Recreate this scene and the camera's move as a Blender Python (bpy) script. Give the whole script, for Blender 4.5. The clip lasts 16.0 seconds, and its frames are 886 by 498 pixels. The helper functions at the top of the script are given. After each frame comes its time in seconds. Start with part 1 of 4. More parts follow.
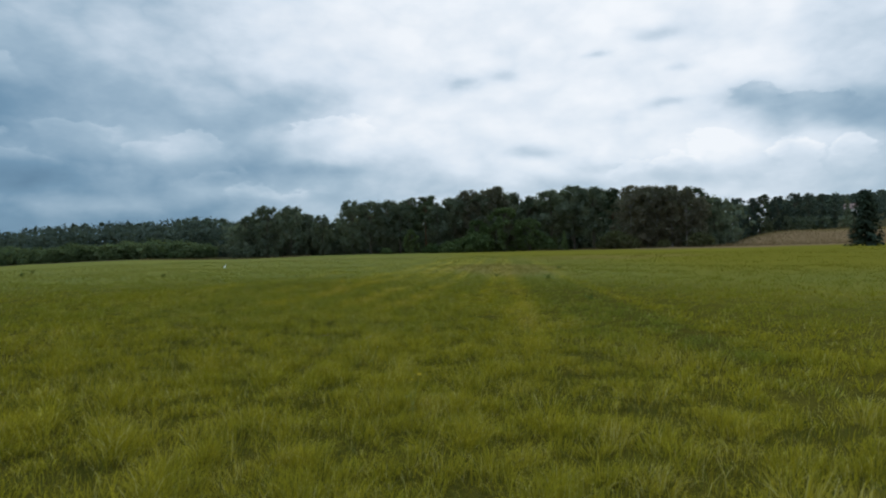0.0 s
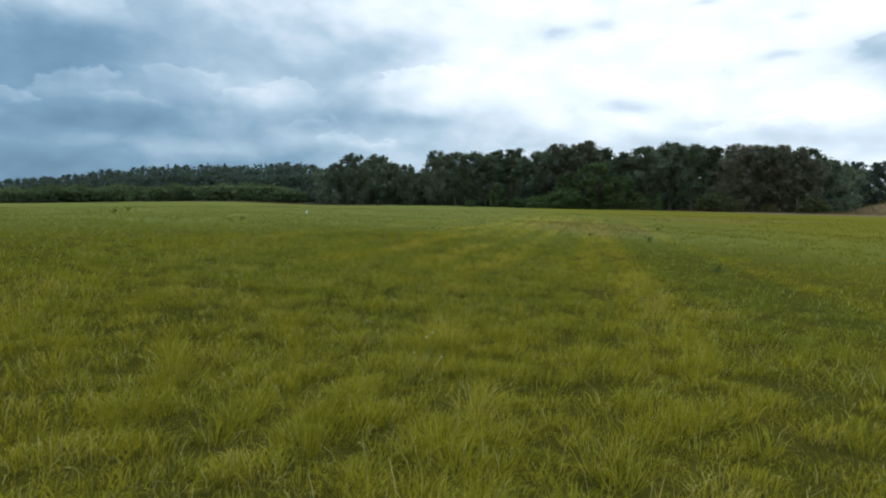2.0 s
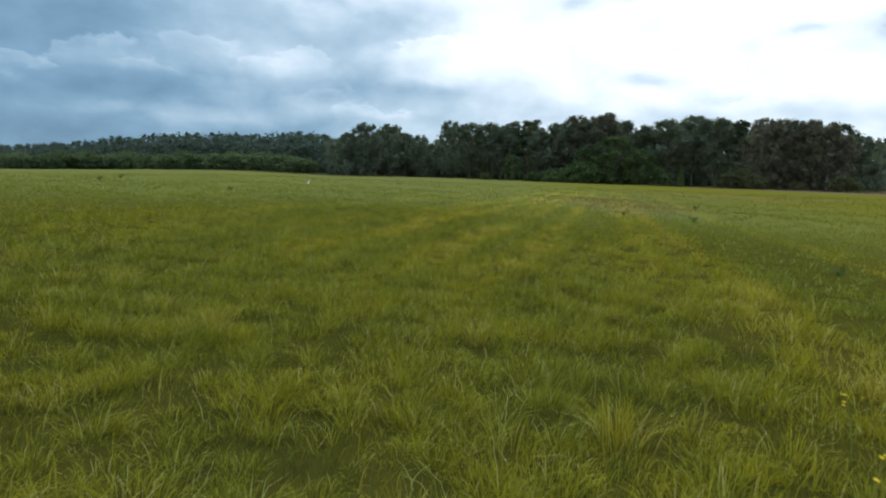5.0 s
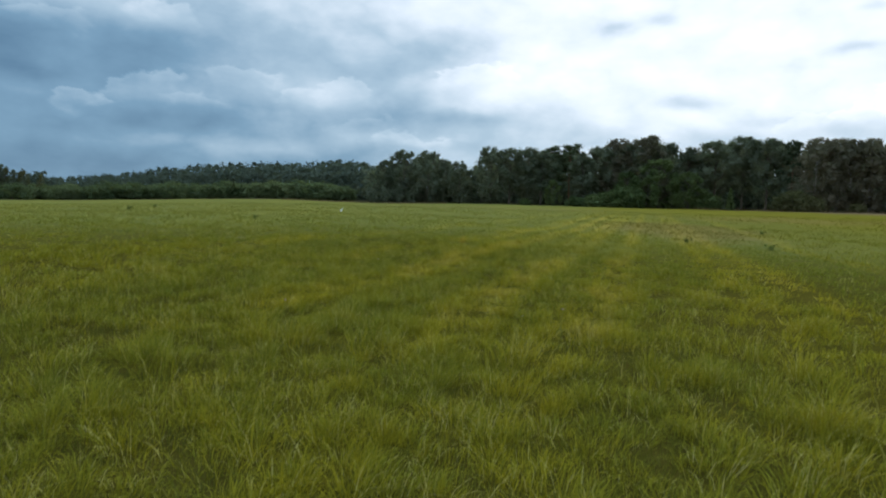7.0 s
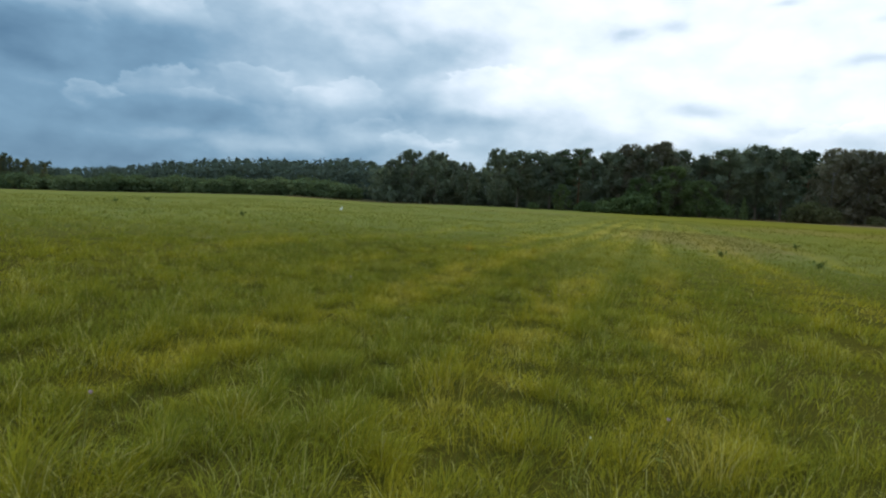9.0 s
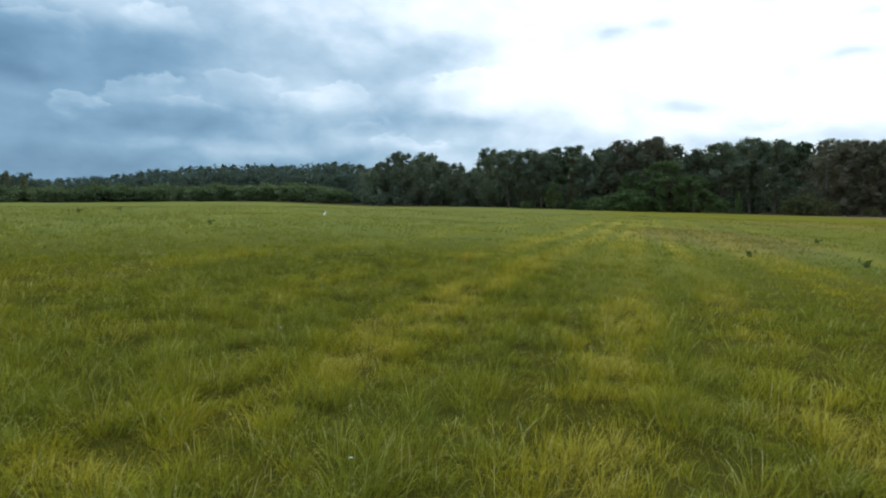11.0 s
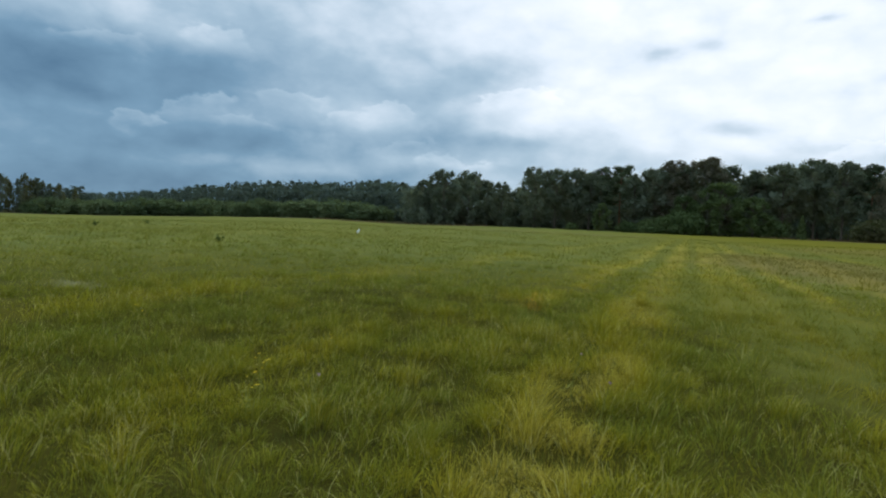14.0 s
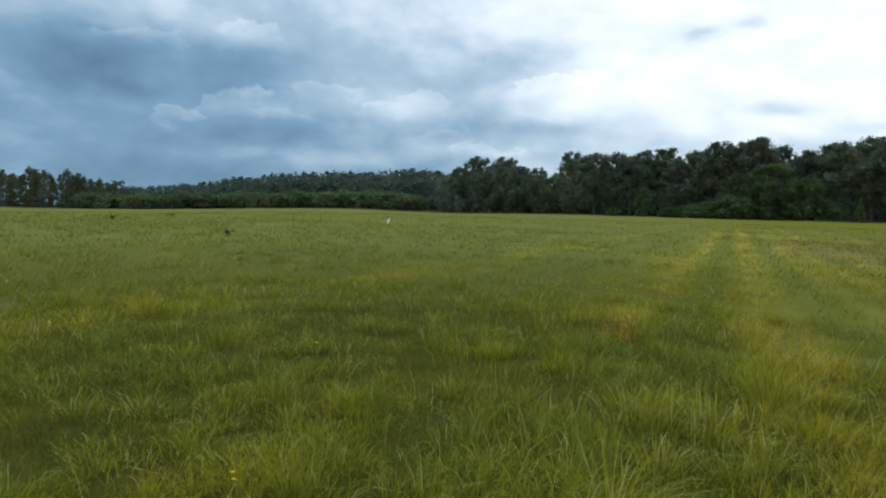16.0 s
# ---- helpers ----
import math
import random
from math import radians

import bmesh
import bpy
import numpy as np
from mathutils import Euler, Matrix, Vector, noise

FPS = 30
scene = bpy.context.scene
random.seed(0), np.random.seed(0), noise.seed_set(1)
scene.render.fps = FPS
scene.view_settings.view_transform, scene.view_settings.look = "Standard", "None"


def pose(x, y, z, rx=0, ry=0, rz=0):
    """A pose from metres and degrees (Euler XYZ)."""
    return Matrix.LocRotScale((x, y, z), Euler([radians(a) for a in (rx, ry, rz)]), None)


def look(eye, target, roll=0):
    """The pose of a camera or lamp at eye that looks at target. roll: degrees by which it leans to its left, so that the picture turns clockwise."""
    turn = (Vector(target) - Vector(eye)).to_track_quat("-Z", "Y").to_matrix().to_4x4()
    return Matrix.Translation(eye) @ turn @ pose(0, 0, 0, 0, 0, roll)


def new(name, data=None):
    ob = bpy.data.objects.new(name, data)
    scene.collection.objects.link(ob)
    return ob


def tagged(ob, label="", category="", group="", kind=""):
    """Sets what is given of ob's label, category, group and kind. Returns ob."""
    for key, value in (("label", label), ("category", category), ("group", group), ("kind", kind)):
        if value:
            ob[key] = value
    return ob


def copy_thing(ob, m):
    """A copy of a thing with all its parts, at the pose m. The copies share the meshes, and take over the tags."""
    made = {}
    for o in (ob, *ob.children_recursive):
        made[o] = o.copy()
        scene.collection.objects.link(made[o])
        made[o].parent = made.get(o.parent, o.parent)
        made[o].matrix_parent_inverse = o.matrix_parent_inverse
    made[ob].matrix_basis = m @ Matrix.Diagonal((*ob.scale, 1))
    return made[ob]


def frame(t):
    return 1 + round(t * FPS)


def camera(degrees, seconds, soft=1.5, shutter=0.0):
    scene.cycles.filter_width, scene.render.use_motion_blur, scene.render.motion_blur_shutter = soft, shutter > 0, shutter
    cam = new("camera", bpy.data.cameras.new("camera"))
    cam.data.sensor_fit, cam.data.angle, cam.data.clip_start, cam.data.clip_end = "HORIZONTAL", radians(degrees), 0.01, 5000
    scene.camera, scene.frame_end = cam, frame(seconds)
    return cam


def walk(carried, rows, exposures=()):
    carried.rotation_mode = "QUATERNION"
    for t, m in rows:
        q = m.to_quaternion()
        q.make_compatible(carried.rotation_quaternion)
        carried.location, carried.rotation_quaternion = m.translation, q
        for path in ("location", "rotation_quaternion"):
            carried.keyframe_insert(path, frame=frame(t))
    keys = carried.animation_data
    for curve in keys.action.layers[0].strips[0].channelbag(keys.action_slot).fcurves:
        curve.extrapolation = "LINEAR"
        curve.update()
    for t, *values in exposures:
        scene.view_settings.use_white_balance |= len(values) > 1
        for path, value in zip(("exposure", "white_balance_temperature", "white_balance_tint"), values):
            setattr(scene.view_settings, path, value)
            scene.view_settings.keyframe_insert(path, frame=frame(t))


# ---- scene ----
cam = camera(71.0, 16.0, soft=2.05, shutter=0.15)
PATH = [
    (0.0, pose(0.000, 0.000, 1.220, 91.17, 1.23, -0.00)),
    (0.5, pose(-0.045, 0.736, 1.222, 90.44, 1.92, -0.97)),
    (1.0, pose(-0.096, 1.473, 1.224, 89.61, 1.69, 4.32)),
    (1.5, pose(-0.154, 2.209, 1.226, 90.08, 1.83, 5.93)),
    (2.0, pose(-0.218, 2.945, 1.228, 86.85, -1.40, 7.73)),
    (2.5, pose(-0.288, 3.682, 1.231, 86.08, -2.74, 7.89)),
    (3.0, pose(-0.364, 4.418, 1.233, 85.22, -4.91, 8.94)),
    (3.5, pose(-0.447, 5.155, 1.236, 84.03, -3.41, 7.78)),
    (4.0, pose(-0.536, 5.891, 1.239, 84.35, -3.46, 7.96)),
    (4.5, pose(-0.631, 6.627, 1.242, 83.59, -1.12, 8.35)),
    (5.0, pose(-0.732, 7.364, 1.245, 84.30, -2.29, 9.01)),
    (5.2, pose(-0.775, 7.658, 1.246, 85.53, -5.77, 10.11)),
    (5.6, pose(-0.865, 8.247, 1.248, 85.10, -3.40, 10.20)),
    (6.5, pose(-1.080, 9.573, 1.255, 86.00, -2.20, 11.70)),
    (7.5, pose(-1.334, 11.046, 1.262, 86.84, -1.44, 13.28)),
    (8.0, pose(-1.473, 11.782, 1.266, 86.29, -2.56, 12.49)),
    (8.5, pose(-1.619, 12.518, 1.270, 87.04, -0.02, 13.12)),
    (9.0, pose(-1.770, 13.255, 1.274, 86.70, -3.28, 13.24)),
    (9.5, pose(-1.928, 13.991, 1.278, 87.60, -0.73, 13.32)),
    (10.0, pose(-2.093, 14.727, 1.283, 87.28, -0.81, 12.69)),
    (12.3, pose(-2.929, 18.115, 1.305, 86.43, -3.43, 11.71)),
    (12.5, pose(-3.008, 18.409, 1.307, 85.83, -3.41, 11.27)),
    (13.0, pose(-3.210, 19.146, 1.312, 86.45, -1.61, 13.18)),
    (13.5, pose(-3.418, 19.882, 1.317, 88.31, -2.04, 16.26)),
    (14.0, pose(-3.633, 20.618, 1.323, 88.53, -2.83, 16.30)),
    (14.5, pose(-3.853, 21.355, 1.328, 87.62, -3.09, 16.63)),
    (15.0, pose(-4.080, 22.091, 1.334, 87.13, -2.86, 16.35)),
    (15.5, pose(-4.314, 22.827, 1.340, 86.69, -2.11, 18.92)),
    (16.0, pose(-4.553, 23.564, 1.346, 87.33, -1.93, 19.59)),
]
walk(cam, PATH, exposures=(
    (0.0, -0.17), (0.5, 0.02), (1.0, -0.08), (1.5, -0.16), (2.0, 0.15), (2.5, 0.26), (3.0, 0.30), (3.5, 0.29), (4.0, 0.10), (4.5, 0.26), (5.0, 0.25),
    (7.5, 0.09), (8.0, 0.28), (8.5, 0.09), (9.0, 0.13), (9.5, 0.0), (10.0, 0.18), (12.5, 0.33), (13.0, 0.16), (13.5, -0.06), (14.0, 0.02),
    (14.5, 0.15), (15.0, 0.29), (15.5, 0.27), (16.0, 0.13)))


# ---------------------------------------------------------------- light
SUN_AZ, SUN_EL = 14.0, 34.0


def toward(az, el):
    a, e = radians(az), radians(el)
    return Vector((math.sin(a) * math.cos(e), math.cos(a) * math.cos(e), math.sin(e)))


class Nodes:
    """Short hand for building node trees."""

    def __init__(self, tree):
        self.tree = tree

    def node(self, kind):
        return self.tree.nodes.new(kind)

    def plug(self, value, socket):
        if isinstance(value, bpy.types.NodeSocket):
            self.tree.links.new(value, socket)
        else:
            socket.default_value = value

    def math(self, op, a, b=0.0, clamp=False):
        n = self.node("ShaderNodeMath")
        n.operation, n.use_clamp = op, clamp
        self.plug(a, n.inputs[0])
        self.plug(b, n.inputs[1])
        return n.outputs[0]

    def vmath(self, op, a, b=(0, 0, 0)):
        n = self.node("ShaderNodeVectorMath")
        n.operation = op
        self.plug(a, n.inputs[0])
        self.plug(b, n.inputs[1])
        return n.outputs["Value"] if op in ("DOT_PRODUCT", "LENGTH", "DISTANCE") else n.outputs[0]

    def noise(self, vector, scale, detail=3.0, rough=0.5, distortion=0.0):
        n = self.node("ShaderNodeTexNoise")
        self.plug(vector, n.inputs["Vector"])
        n.inputs["Scale"].default_value = scale
        n.inputs["Detail"].default_value = detail
        n.inputs["Roughness"].default_value = rough
        n.inputs["Distortion"].default_value = distortion
        return n.outputs["Fac"]

    def ramp(self, fac, stops, mode="LINEAR"):
        n = self.node("ShaderNodeValToRGB")
        n.color_ramp.interpolation = mode
        e = n.color_ramp.elements
        while len(e) < len(stops):
            e.new(0.5)
        for el, (p, c) in zip(e, stops):
            el.position = p
            el.color = (*c, 1) if isinstance(c, tuple) else (c, c, c, 1)
        self.plug(fac, n.inputs[0])
        return n.outputs[0]

    def mix(self, fac, a, b, blend="MIX"):
        n = self.node("ShaderNodeMix")
        n.data_type, n.blend_type = "RGBA", blend
        self.plug(fac, n.inputs[0])
        for v, s in ((a, n.inputs[6]), (b, n.inputs[7])):
            self.plug((*v, 1) if isinstance(v, tuple) and len(v) == 3 else v, s)
        return n.outputs[2]

    def span(self, v, a, b, c=0.0, d=1.0, smooth=True):
        n = self.node("ShaderNodeMapRange")
        n.interpolation_type = "SMOOTHSTEP" if smooth else "LINEAR"
        for k, x in enumerate((v, a, b, c, d)):
            self.plug(x, n.inputs[k])
        return n.outputs[0]


def make_world():
    world = bpy.data.worlds.new("overcast_sky")
    world.use_nodes = True
    world.node_tree.nodes.clear()
    N = Nodes(world.node_tree)
    way = N.node("ShaderNodeTexCoord").outputs["Generated"]
    sky = N.node("ShaderNodeTexSky")
    sky.sky_type, sky.sun_disc = "NISHITA", False
    sky.sun_elevation, sky.sun_rotation = radians(SUN_EL), radians(SUN_AZ)
    sep = N.node("ShaderNodeSeparateXYZ")
    N.plug(way, sep.inputs[0])
    x, y, z = sep.outputs
    az = N.math("MULTIPLY", N.math("ARCTAN2", x, y), 57.2958)
    el = N.math("MULTIPLY", N.math("ARCSINE", z), 57.2958)
    # cloud deck, seen in perspective
    up = N.math("ADD", N.math("MAXIMUM", z, 0.0), 0.30)
    deck = N.node("ShaderNodeCombineXYZ")
    N.plug(N.math("DIVIDE", x, up), deck.inputs[0])
    N.plug(N.math("DIVIDE", y, up), deck.inputs[1])
    deck = deck.outputs[0]
    dome = N.node("ShaderNodeCombineXYZ")
    N.plug(N.math("MULTIPLY", az, 0.0175), dome.inputs[0])
    N.plug(N.math("MULTIPLY", el, 0.0315), dome.inputs[1])
    dome = dome.outputs[0]
    fine = N.noise(dome, 11.0, 6.0, 0.52, 0.1)
    broad = N.noise(deck, 1.3, 4.0, 0.5, 0.3)
    warp = N.node("ShaderNodeTexNoise")
    N.plug(dome, warp.inputs["Vector"])
    warp.inputs["Scale"].default_value, warp.inputs["Detail"].default_value = 7.0, 6.0
    wsep = N.node("ShaderNodeSeparateXYZ")
    N.plug(warp.outputs["Color"], wsep.inputs[0])
    waz = N.math("ADD", az, N.math("MULTIPLY", N.math("SUBTRACT", wsep.outputs[0], 0.5), 5.0))
    wel = N.math("ADD", el, N.math("MULTIPLY", N.math("SUBTRACT", wsep.outputs[1], 0.5), 3.2))
    # thin cloud before the sun is bright, the thick deck beside it slate blue
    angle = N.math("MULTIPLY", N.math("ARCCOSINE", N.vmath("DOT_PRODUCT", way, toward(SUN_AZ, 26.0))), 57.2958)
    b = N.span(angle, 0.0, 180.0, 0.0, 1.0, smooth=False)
    # last two stops brighten the unseen deck behind, added fill for the tree fronts
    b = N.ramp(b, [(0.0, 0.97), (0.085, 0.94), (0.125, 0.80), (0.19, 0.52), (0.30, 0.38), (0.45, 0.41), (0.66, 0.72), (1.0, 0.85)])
    b = N.math("ADD", b, N.math("MULTIPLY", N.math("SUBTRACT", fine, 0.5), 0.34))
    b = N.math("ADD", b, N.math("MULTIPLY", N.math("SUBTRACT", broad, 0.5), 0.20))
    # away from the sun the deck is thicker low down and thins out higher up
    away = N.span(az, 4.0, -16.0)
    b = N.math("ADD", b, N.math("MULTIPLY", N.math("MULTIPLY", away, N.span(el, 10.5, 18.5, -0.055, 0.185)), N.span(el, 27.0, 21.0)))
    # heaped cloud: rounded bright heads with darker creases between
    heap = N.math("ABSOLUTE", N.math("SUBTRACT", N.noise(dome, 5.0, 5.0, 0.48, 0.0), 0.5))
    b = N.math("ADD", b, N.math("MULTIPLY", N.math("SUBTRACT", heap, 0.09), 0.75))

    def cloud(a, e, wide, high, amount):
        """A bank of cloud round the heading a and the height e."""
        nonlocal b
        da = N.math("DIVIDE", N.math("SUBTRACT", waz, a), wide)
        de = N.math("DIVIDE", N.math("SUBTRACT", wel, e), high)
        d = N.math("ADD", N.math("MULTIPLY", da, da), N.math("MULTIPLY", de, de))
        b = N.math("ADD", b, N.math("MULTIPLY", N.math("EXPONENT", N.math("MULTIPLY", d, -1.0)), amount))

    for bank in CLOUDS:
        cloud(*bank)

    billow = N.math("SUBTRACT", N.noise(dome, 20.0, 4.0, 0.55), 0.5)
    curl_az = N.math("ADD", waz, N.math("MULTIPLY", billow, 4.6))
    curl_el = N.math("ADD", wel, N.math("MULTIPLY", N.math("SUBTRACT", N.noise(dome, 17.0, 4.0, 0.55), 0.5), 3.6))

    def heap_cloud(a, e, wide, deep, lean, amount):
        """A cumulus head: a firm, curled upper edge, its light dying away downwards."""
        nonlocal b
        t = N.math("DIVIDE", N.math("SUBTRACT", curl_az, a), wide)
        top = N.math("SUBTRACT", N.math("MULTIPLY", t, lean * wide), N.math("MULTIPLY", N.math("MULTIPLY", t, t), 0.9))
        below = N.math("SUBTRACT", N.math("ADD", top, e), curl_el)
        body = N.math("MULTIPLY", N.span(below, -0.12, 0.30), N.math("EXPONENT", N.math("DIVIDE", N.math("MAXIMUM", below, 0.0), -deep)))
        body = N.math("MULTIPLY", body, N.span(N.math("ABSOLUTE", t), 1.0, 0.6))
        b = N.math("ADD", b, N.math("MULTIPLY", body, amount))

    for bank in HEAPS:
        heap_cloud(*bank)
    colour = N.ramp(b, [(0.0, (0.085, 0.185, 0.325)), (0.3, (0.180, 0.330, 0.510)), (0.55, (0.395, 0.555, 0.740)),
                        (0.8, (0.75, 0.875, 1.06)), (1.0, (0.975, 1.05, 1.19))])
    # an overcast sky brightens towards the zenith; raised further as fill for the grass
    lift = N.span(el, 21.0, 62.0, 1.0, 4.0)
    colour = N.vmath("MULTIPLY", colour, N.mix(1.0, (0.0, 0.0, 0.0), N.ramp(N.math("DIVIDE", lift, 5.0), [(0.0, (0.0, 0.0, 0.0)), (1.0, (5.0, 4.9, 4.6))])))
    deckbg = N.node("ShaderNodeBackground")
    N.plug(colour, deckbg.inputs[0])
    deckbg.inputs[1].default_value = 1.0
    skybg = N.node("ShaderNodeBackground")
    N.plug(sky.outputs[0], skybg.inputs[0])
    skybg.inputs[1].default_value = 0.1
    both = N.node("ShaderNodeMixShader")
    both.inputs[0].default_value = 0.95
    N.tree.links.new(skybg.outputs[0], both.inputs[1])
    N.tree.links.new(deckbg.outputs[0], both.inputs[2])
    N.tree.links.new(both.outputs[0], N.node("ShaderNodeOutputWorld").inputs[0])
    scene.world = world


# soft banks: heading, height, half width, half height (degrees), lighter or darker
CLOUDS = [
    (-48.0, 12.6, 6.0, 2.0, -0.20), (-51.5, 10.0, 5.0, 1.6, -0.20), (-46.5, 9.6, 2.2, 1.0, -0.14), (-34.0, 7.2, 6.0, 1.1, -0.15), (-33.5, 5.4, 8.0, 0.7, 0.11),
    (-44.0, 3.2, 9.0, 1.6, -0.13), (-39.0, 15.6, 4.0, 1.5, 0.16), (-24.0, 15.6, 6.0, 1.8, 0.05), (-38.0, 13.4, 6.5, 1.6, -0.12), (-48.0, 17.0, 6.0, 1.8, 0.12), (-43.0, 6.2, 5.0, 1.0, -0.10), (-12.5, 15.2, 3.6, 1.5, -0.22), (-10.0, 18.4, 6.0, 1.3, -0.06),
    (-22.5, 10.5, 4.5, 1.8, 0.10), (-12.0, 8.6, 5.0, 0.9, -0.20), (-17.0, 6.2, 6.0, 0.6, 0.15), (-15.0, 11.6, 4.5, 1.2, 0.12), (-29.0, 10.2, 5.0, 1.4, 0.06),
    (-5.0, 12.3, 6.0, 2.6, 0.20), (2.4, 15.8, 1.7, 0.65, -0.26), (5.4, 16.3, 1.2, 0.5, -0.20), (18.9, 19.4, 2.1, 0.7, -0.24), (14.6, 17.8, 1.1, 0.35, -0.22),
    (20.6, 16.4, 1.3, 0.5, -0.20), (26.6, 13.0, 2.4, 1.2, -0.26), (32.0, 11.4, 6.0, 1.6, -0.32), (19.6, 13.1, 2.0, 0.5, -0.20), (8.6, 9.9, 2.8, 0.7, -0.26), (13.9, 8.4, 3.2, 0.7, -0.18), (16.4, 12.2, 1.2, 0.5, -0.14), (-1.5, 7.6, 3.5, 0.8, -0.10),
    (24.5, 9.0, 5.0, 0.8, 0.12), (12.0, 6.6, 14.0, 1.1, -0.16), (-27.0, 4.2, 9.0, 0.8, -0.08),
]
# heaped heads: heading, height of the top, half width, how far the light reaches down, lean of the top line, lighter or darker
HEAPS = [
    (-38.5, 11.0, 4.0, 1.6, 0.20, 0.18), (-42.0, 9.3, 2.6, 1.1, 0.15, 0.16), (-34.5, 9.4, 3.0, 1.2, -0.10, 0.10), (-30.0, 12.4, 3.5, 1.5, 0.05, 0.12), (-25.5, 11.0, 3.0, 1.2, 0.1, 0.09),
    (-21.0, 12.0, 3.0, 1.6, 0.0, 0.10), (-15.5, 6.9, 4.0, 0.8, 0.0, 0.13), (-19.5, 8.6, 3.0, 1.0, 0.1, 0.08), (-10.0, 13.4, 5.0, 1.6, 0.12, 0.14), (24.0, 9.9, 2.6, 0.9, -0.10, 0.20),
    (20.8, 9.0, 2.0, 0.7, 0.10, 0.14), (30.0, 9.2, 2.0, 0.9, 0.05, 0.20), (33.6, 9.4, 1.8, 0.9, 0.0, 0.18), (17.6, 8.8, 2.4, 0.6, 0.05, 0.12), (-37.0, 17.0, 4.0, 1.4, 0.0, 0.12),
    (27.0, 14.2, 2.6, 0.9, -0.08, -0.14), (31.0, 12.9, 3.0, 0.9, 0.06, -0.12), (-46.0, 15.0, 4.0, 1.3, 0.1, 0.10),
]
make_world()
sun = new("sun", bpy.data.lights.new("sun", "SUN"))
sun.data.energy, sun.data.angle, sun.data.color = 1.5, radians(25), (1.0, 0.96, 0.90)
sun.matrix_world = look(toward(SUN_AZ, SUN_EL) * 100, (0, 0, 0))


# ---------------------------------------------------------------- the lie of the land
def smooth(v, a, b):
    t = np.clip((v - a) / (b - a), 0.0, 1.0)
    return t * t * (3 - 2 * t)


def wobble(x, y, size, seed, waves=7):
    """Smooth noise of about -1 to 1 with hills of that size."""
    rng = np.random.RandomState(seed)
    out = np.zeros_like(np.asarray(x, float))
    for _ in range(waves):
        a, ph, k = rng.uniform(0, 6.283), rng.uniform(0, 6.283), rng.uniform(0.6, 1.7)
        out = out + np.sin((x * math.cos(a) + y * math.sin(a)) * k * 6.283 / size + ph)
    return out / waves * 1.6


ROW_TURN = radians(5.5)   # the old mowing rows run a little to the right of the y axis


def across(x, y):
    return x * math.cos(ROW_TURN) - y * math.sin(ROW_TURN)


def land(x, y):
    x, y = np.asarray(x, float), np.asarray(y, float)
    r = np.hypot(x, y)
    az = np.degrees(np.arctan2(x, y))
    rise = 0.0247 * np.logaddexp(0, (np.minimum(r, 205) - 32) / 8.0) * 8.0 + 0.026 * np.clip(r - 205, 0, 420)
    side = 1 - 0.80 * smooth(-az, 20, 50)
    front = smooth(y, -40, 40)
    z = rise * side * front
    z = z - 0.021 * x * np.exp(-(r / 60) ** 2)
    z = z - 0.8 * np.exp(-((az + 19) / 7.0) ** 2) * smooth(r, 90, 190) * front
    z = z + 4.2 * smooth(az, 23.5, 29) * smooth(r, 185, 265) * front
    z = z + 9.0 * smooth(az, 24, 34) * smooth(r, 270, 430) * front
    z = z + 15.0 * smooth(az, 26, 36) * smooth(r, 430, 760) * front
    z = z + 0.10 * wobble(x, y, 14.0, 3) * smooth(r, 6, 40)
    return z


def land_at(x, y):
    return float(land(x, y))


def spot(az, r):
    a = radians(az)
    return r * math.sin(a), r * math.cos(a)


# ---------------------------------------------------------------- materials
def material(name):
    m = bpy.data.materials.new(name)
    m.use_nodes = True
    m.node_tree.nodes.clear()
    return m, Nodes(m.node_tree)


def finish(m, N, shader):
    N.tree.links.new(shader, N.node("ShaderNodeOutputMaterial").inputs[0])
    return m


def principled(N, colour, rough=0.7, bump=None, strength=0.4, distance=0.02, metal=0.0, spec=0.3):
    p = N.node("ShaderNodeBsdfPrincipled")
    N.plug((*colour, 1) if isinstance(colour, tuple) else colour, p.inputs["Base Color"])
    N.plug(rough, p.inputs["Roughness"])
    p.inputs["Metallic"].default_value = metal
    p.inputs["Specular IOR Level"].default_value = spec
    if bump is not None:
        bn = N.node("ShaderNodeBump")
        bn.inputs["Strength"].default_value, bn.inputs["Distance"].default_value = strength, distance
        N.plug(bump, bn.inputs["Height"])
        N.tree.links.new(bn.outputs[0], p.inputs["Normal"])
    return p.outputs[0]


def thin_leaf(N, colour, through_colour, amount, rough=0.55, gloss=0.06):
    """Blades and leaves: matt, part of the light goes through, a little sheen."""
    d = N.node("ShaderNodeBsdfDiffuse")
    N.plug(colour, d.inputs[0])
    t = N.node("ShaderNodeBsdfTranslucent")
    N.plug(through_colour, t.inputs[0])
    s = N.node("ShaderNodeMixShader")
    s.inputs[0].default_value = amount
    N.tree.links.new(d.outputs[0], s.inputs[1])
    N.tree.links.new(t.outputs[0], s.inputs[2])
    g = N.node("ShaderNodeBsdfGlossy")
    g.inputs[0].default_value, g.inputs[1].default_value = (0.9, 0.95, 1.0, 1), rough
    f = N.node("ShaderNodeMixShader")
    f.inputs[0].default_value = gloss
    N.tree.links.new(s.outputs[0], f.inputs[1])
    N.tree.links.new(g.outputs[0], f.inputs[2])
    return f.outputs[0]


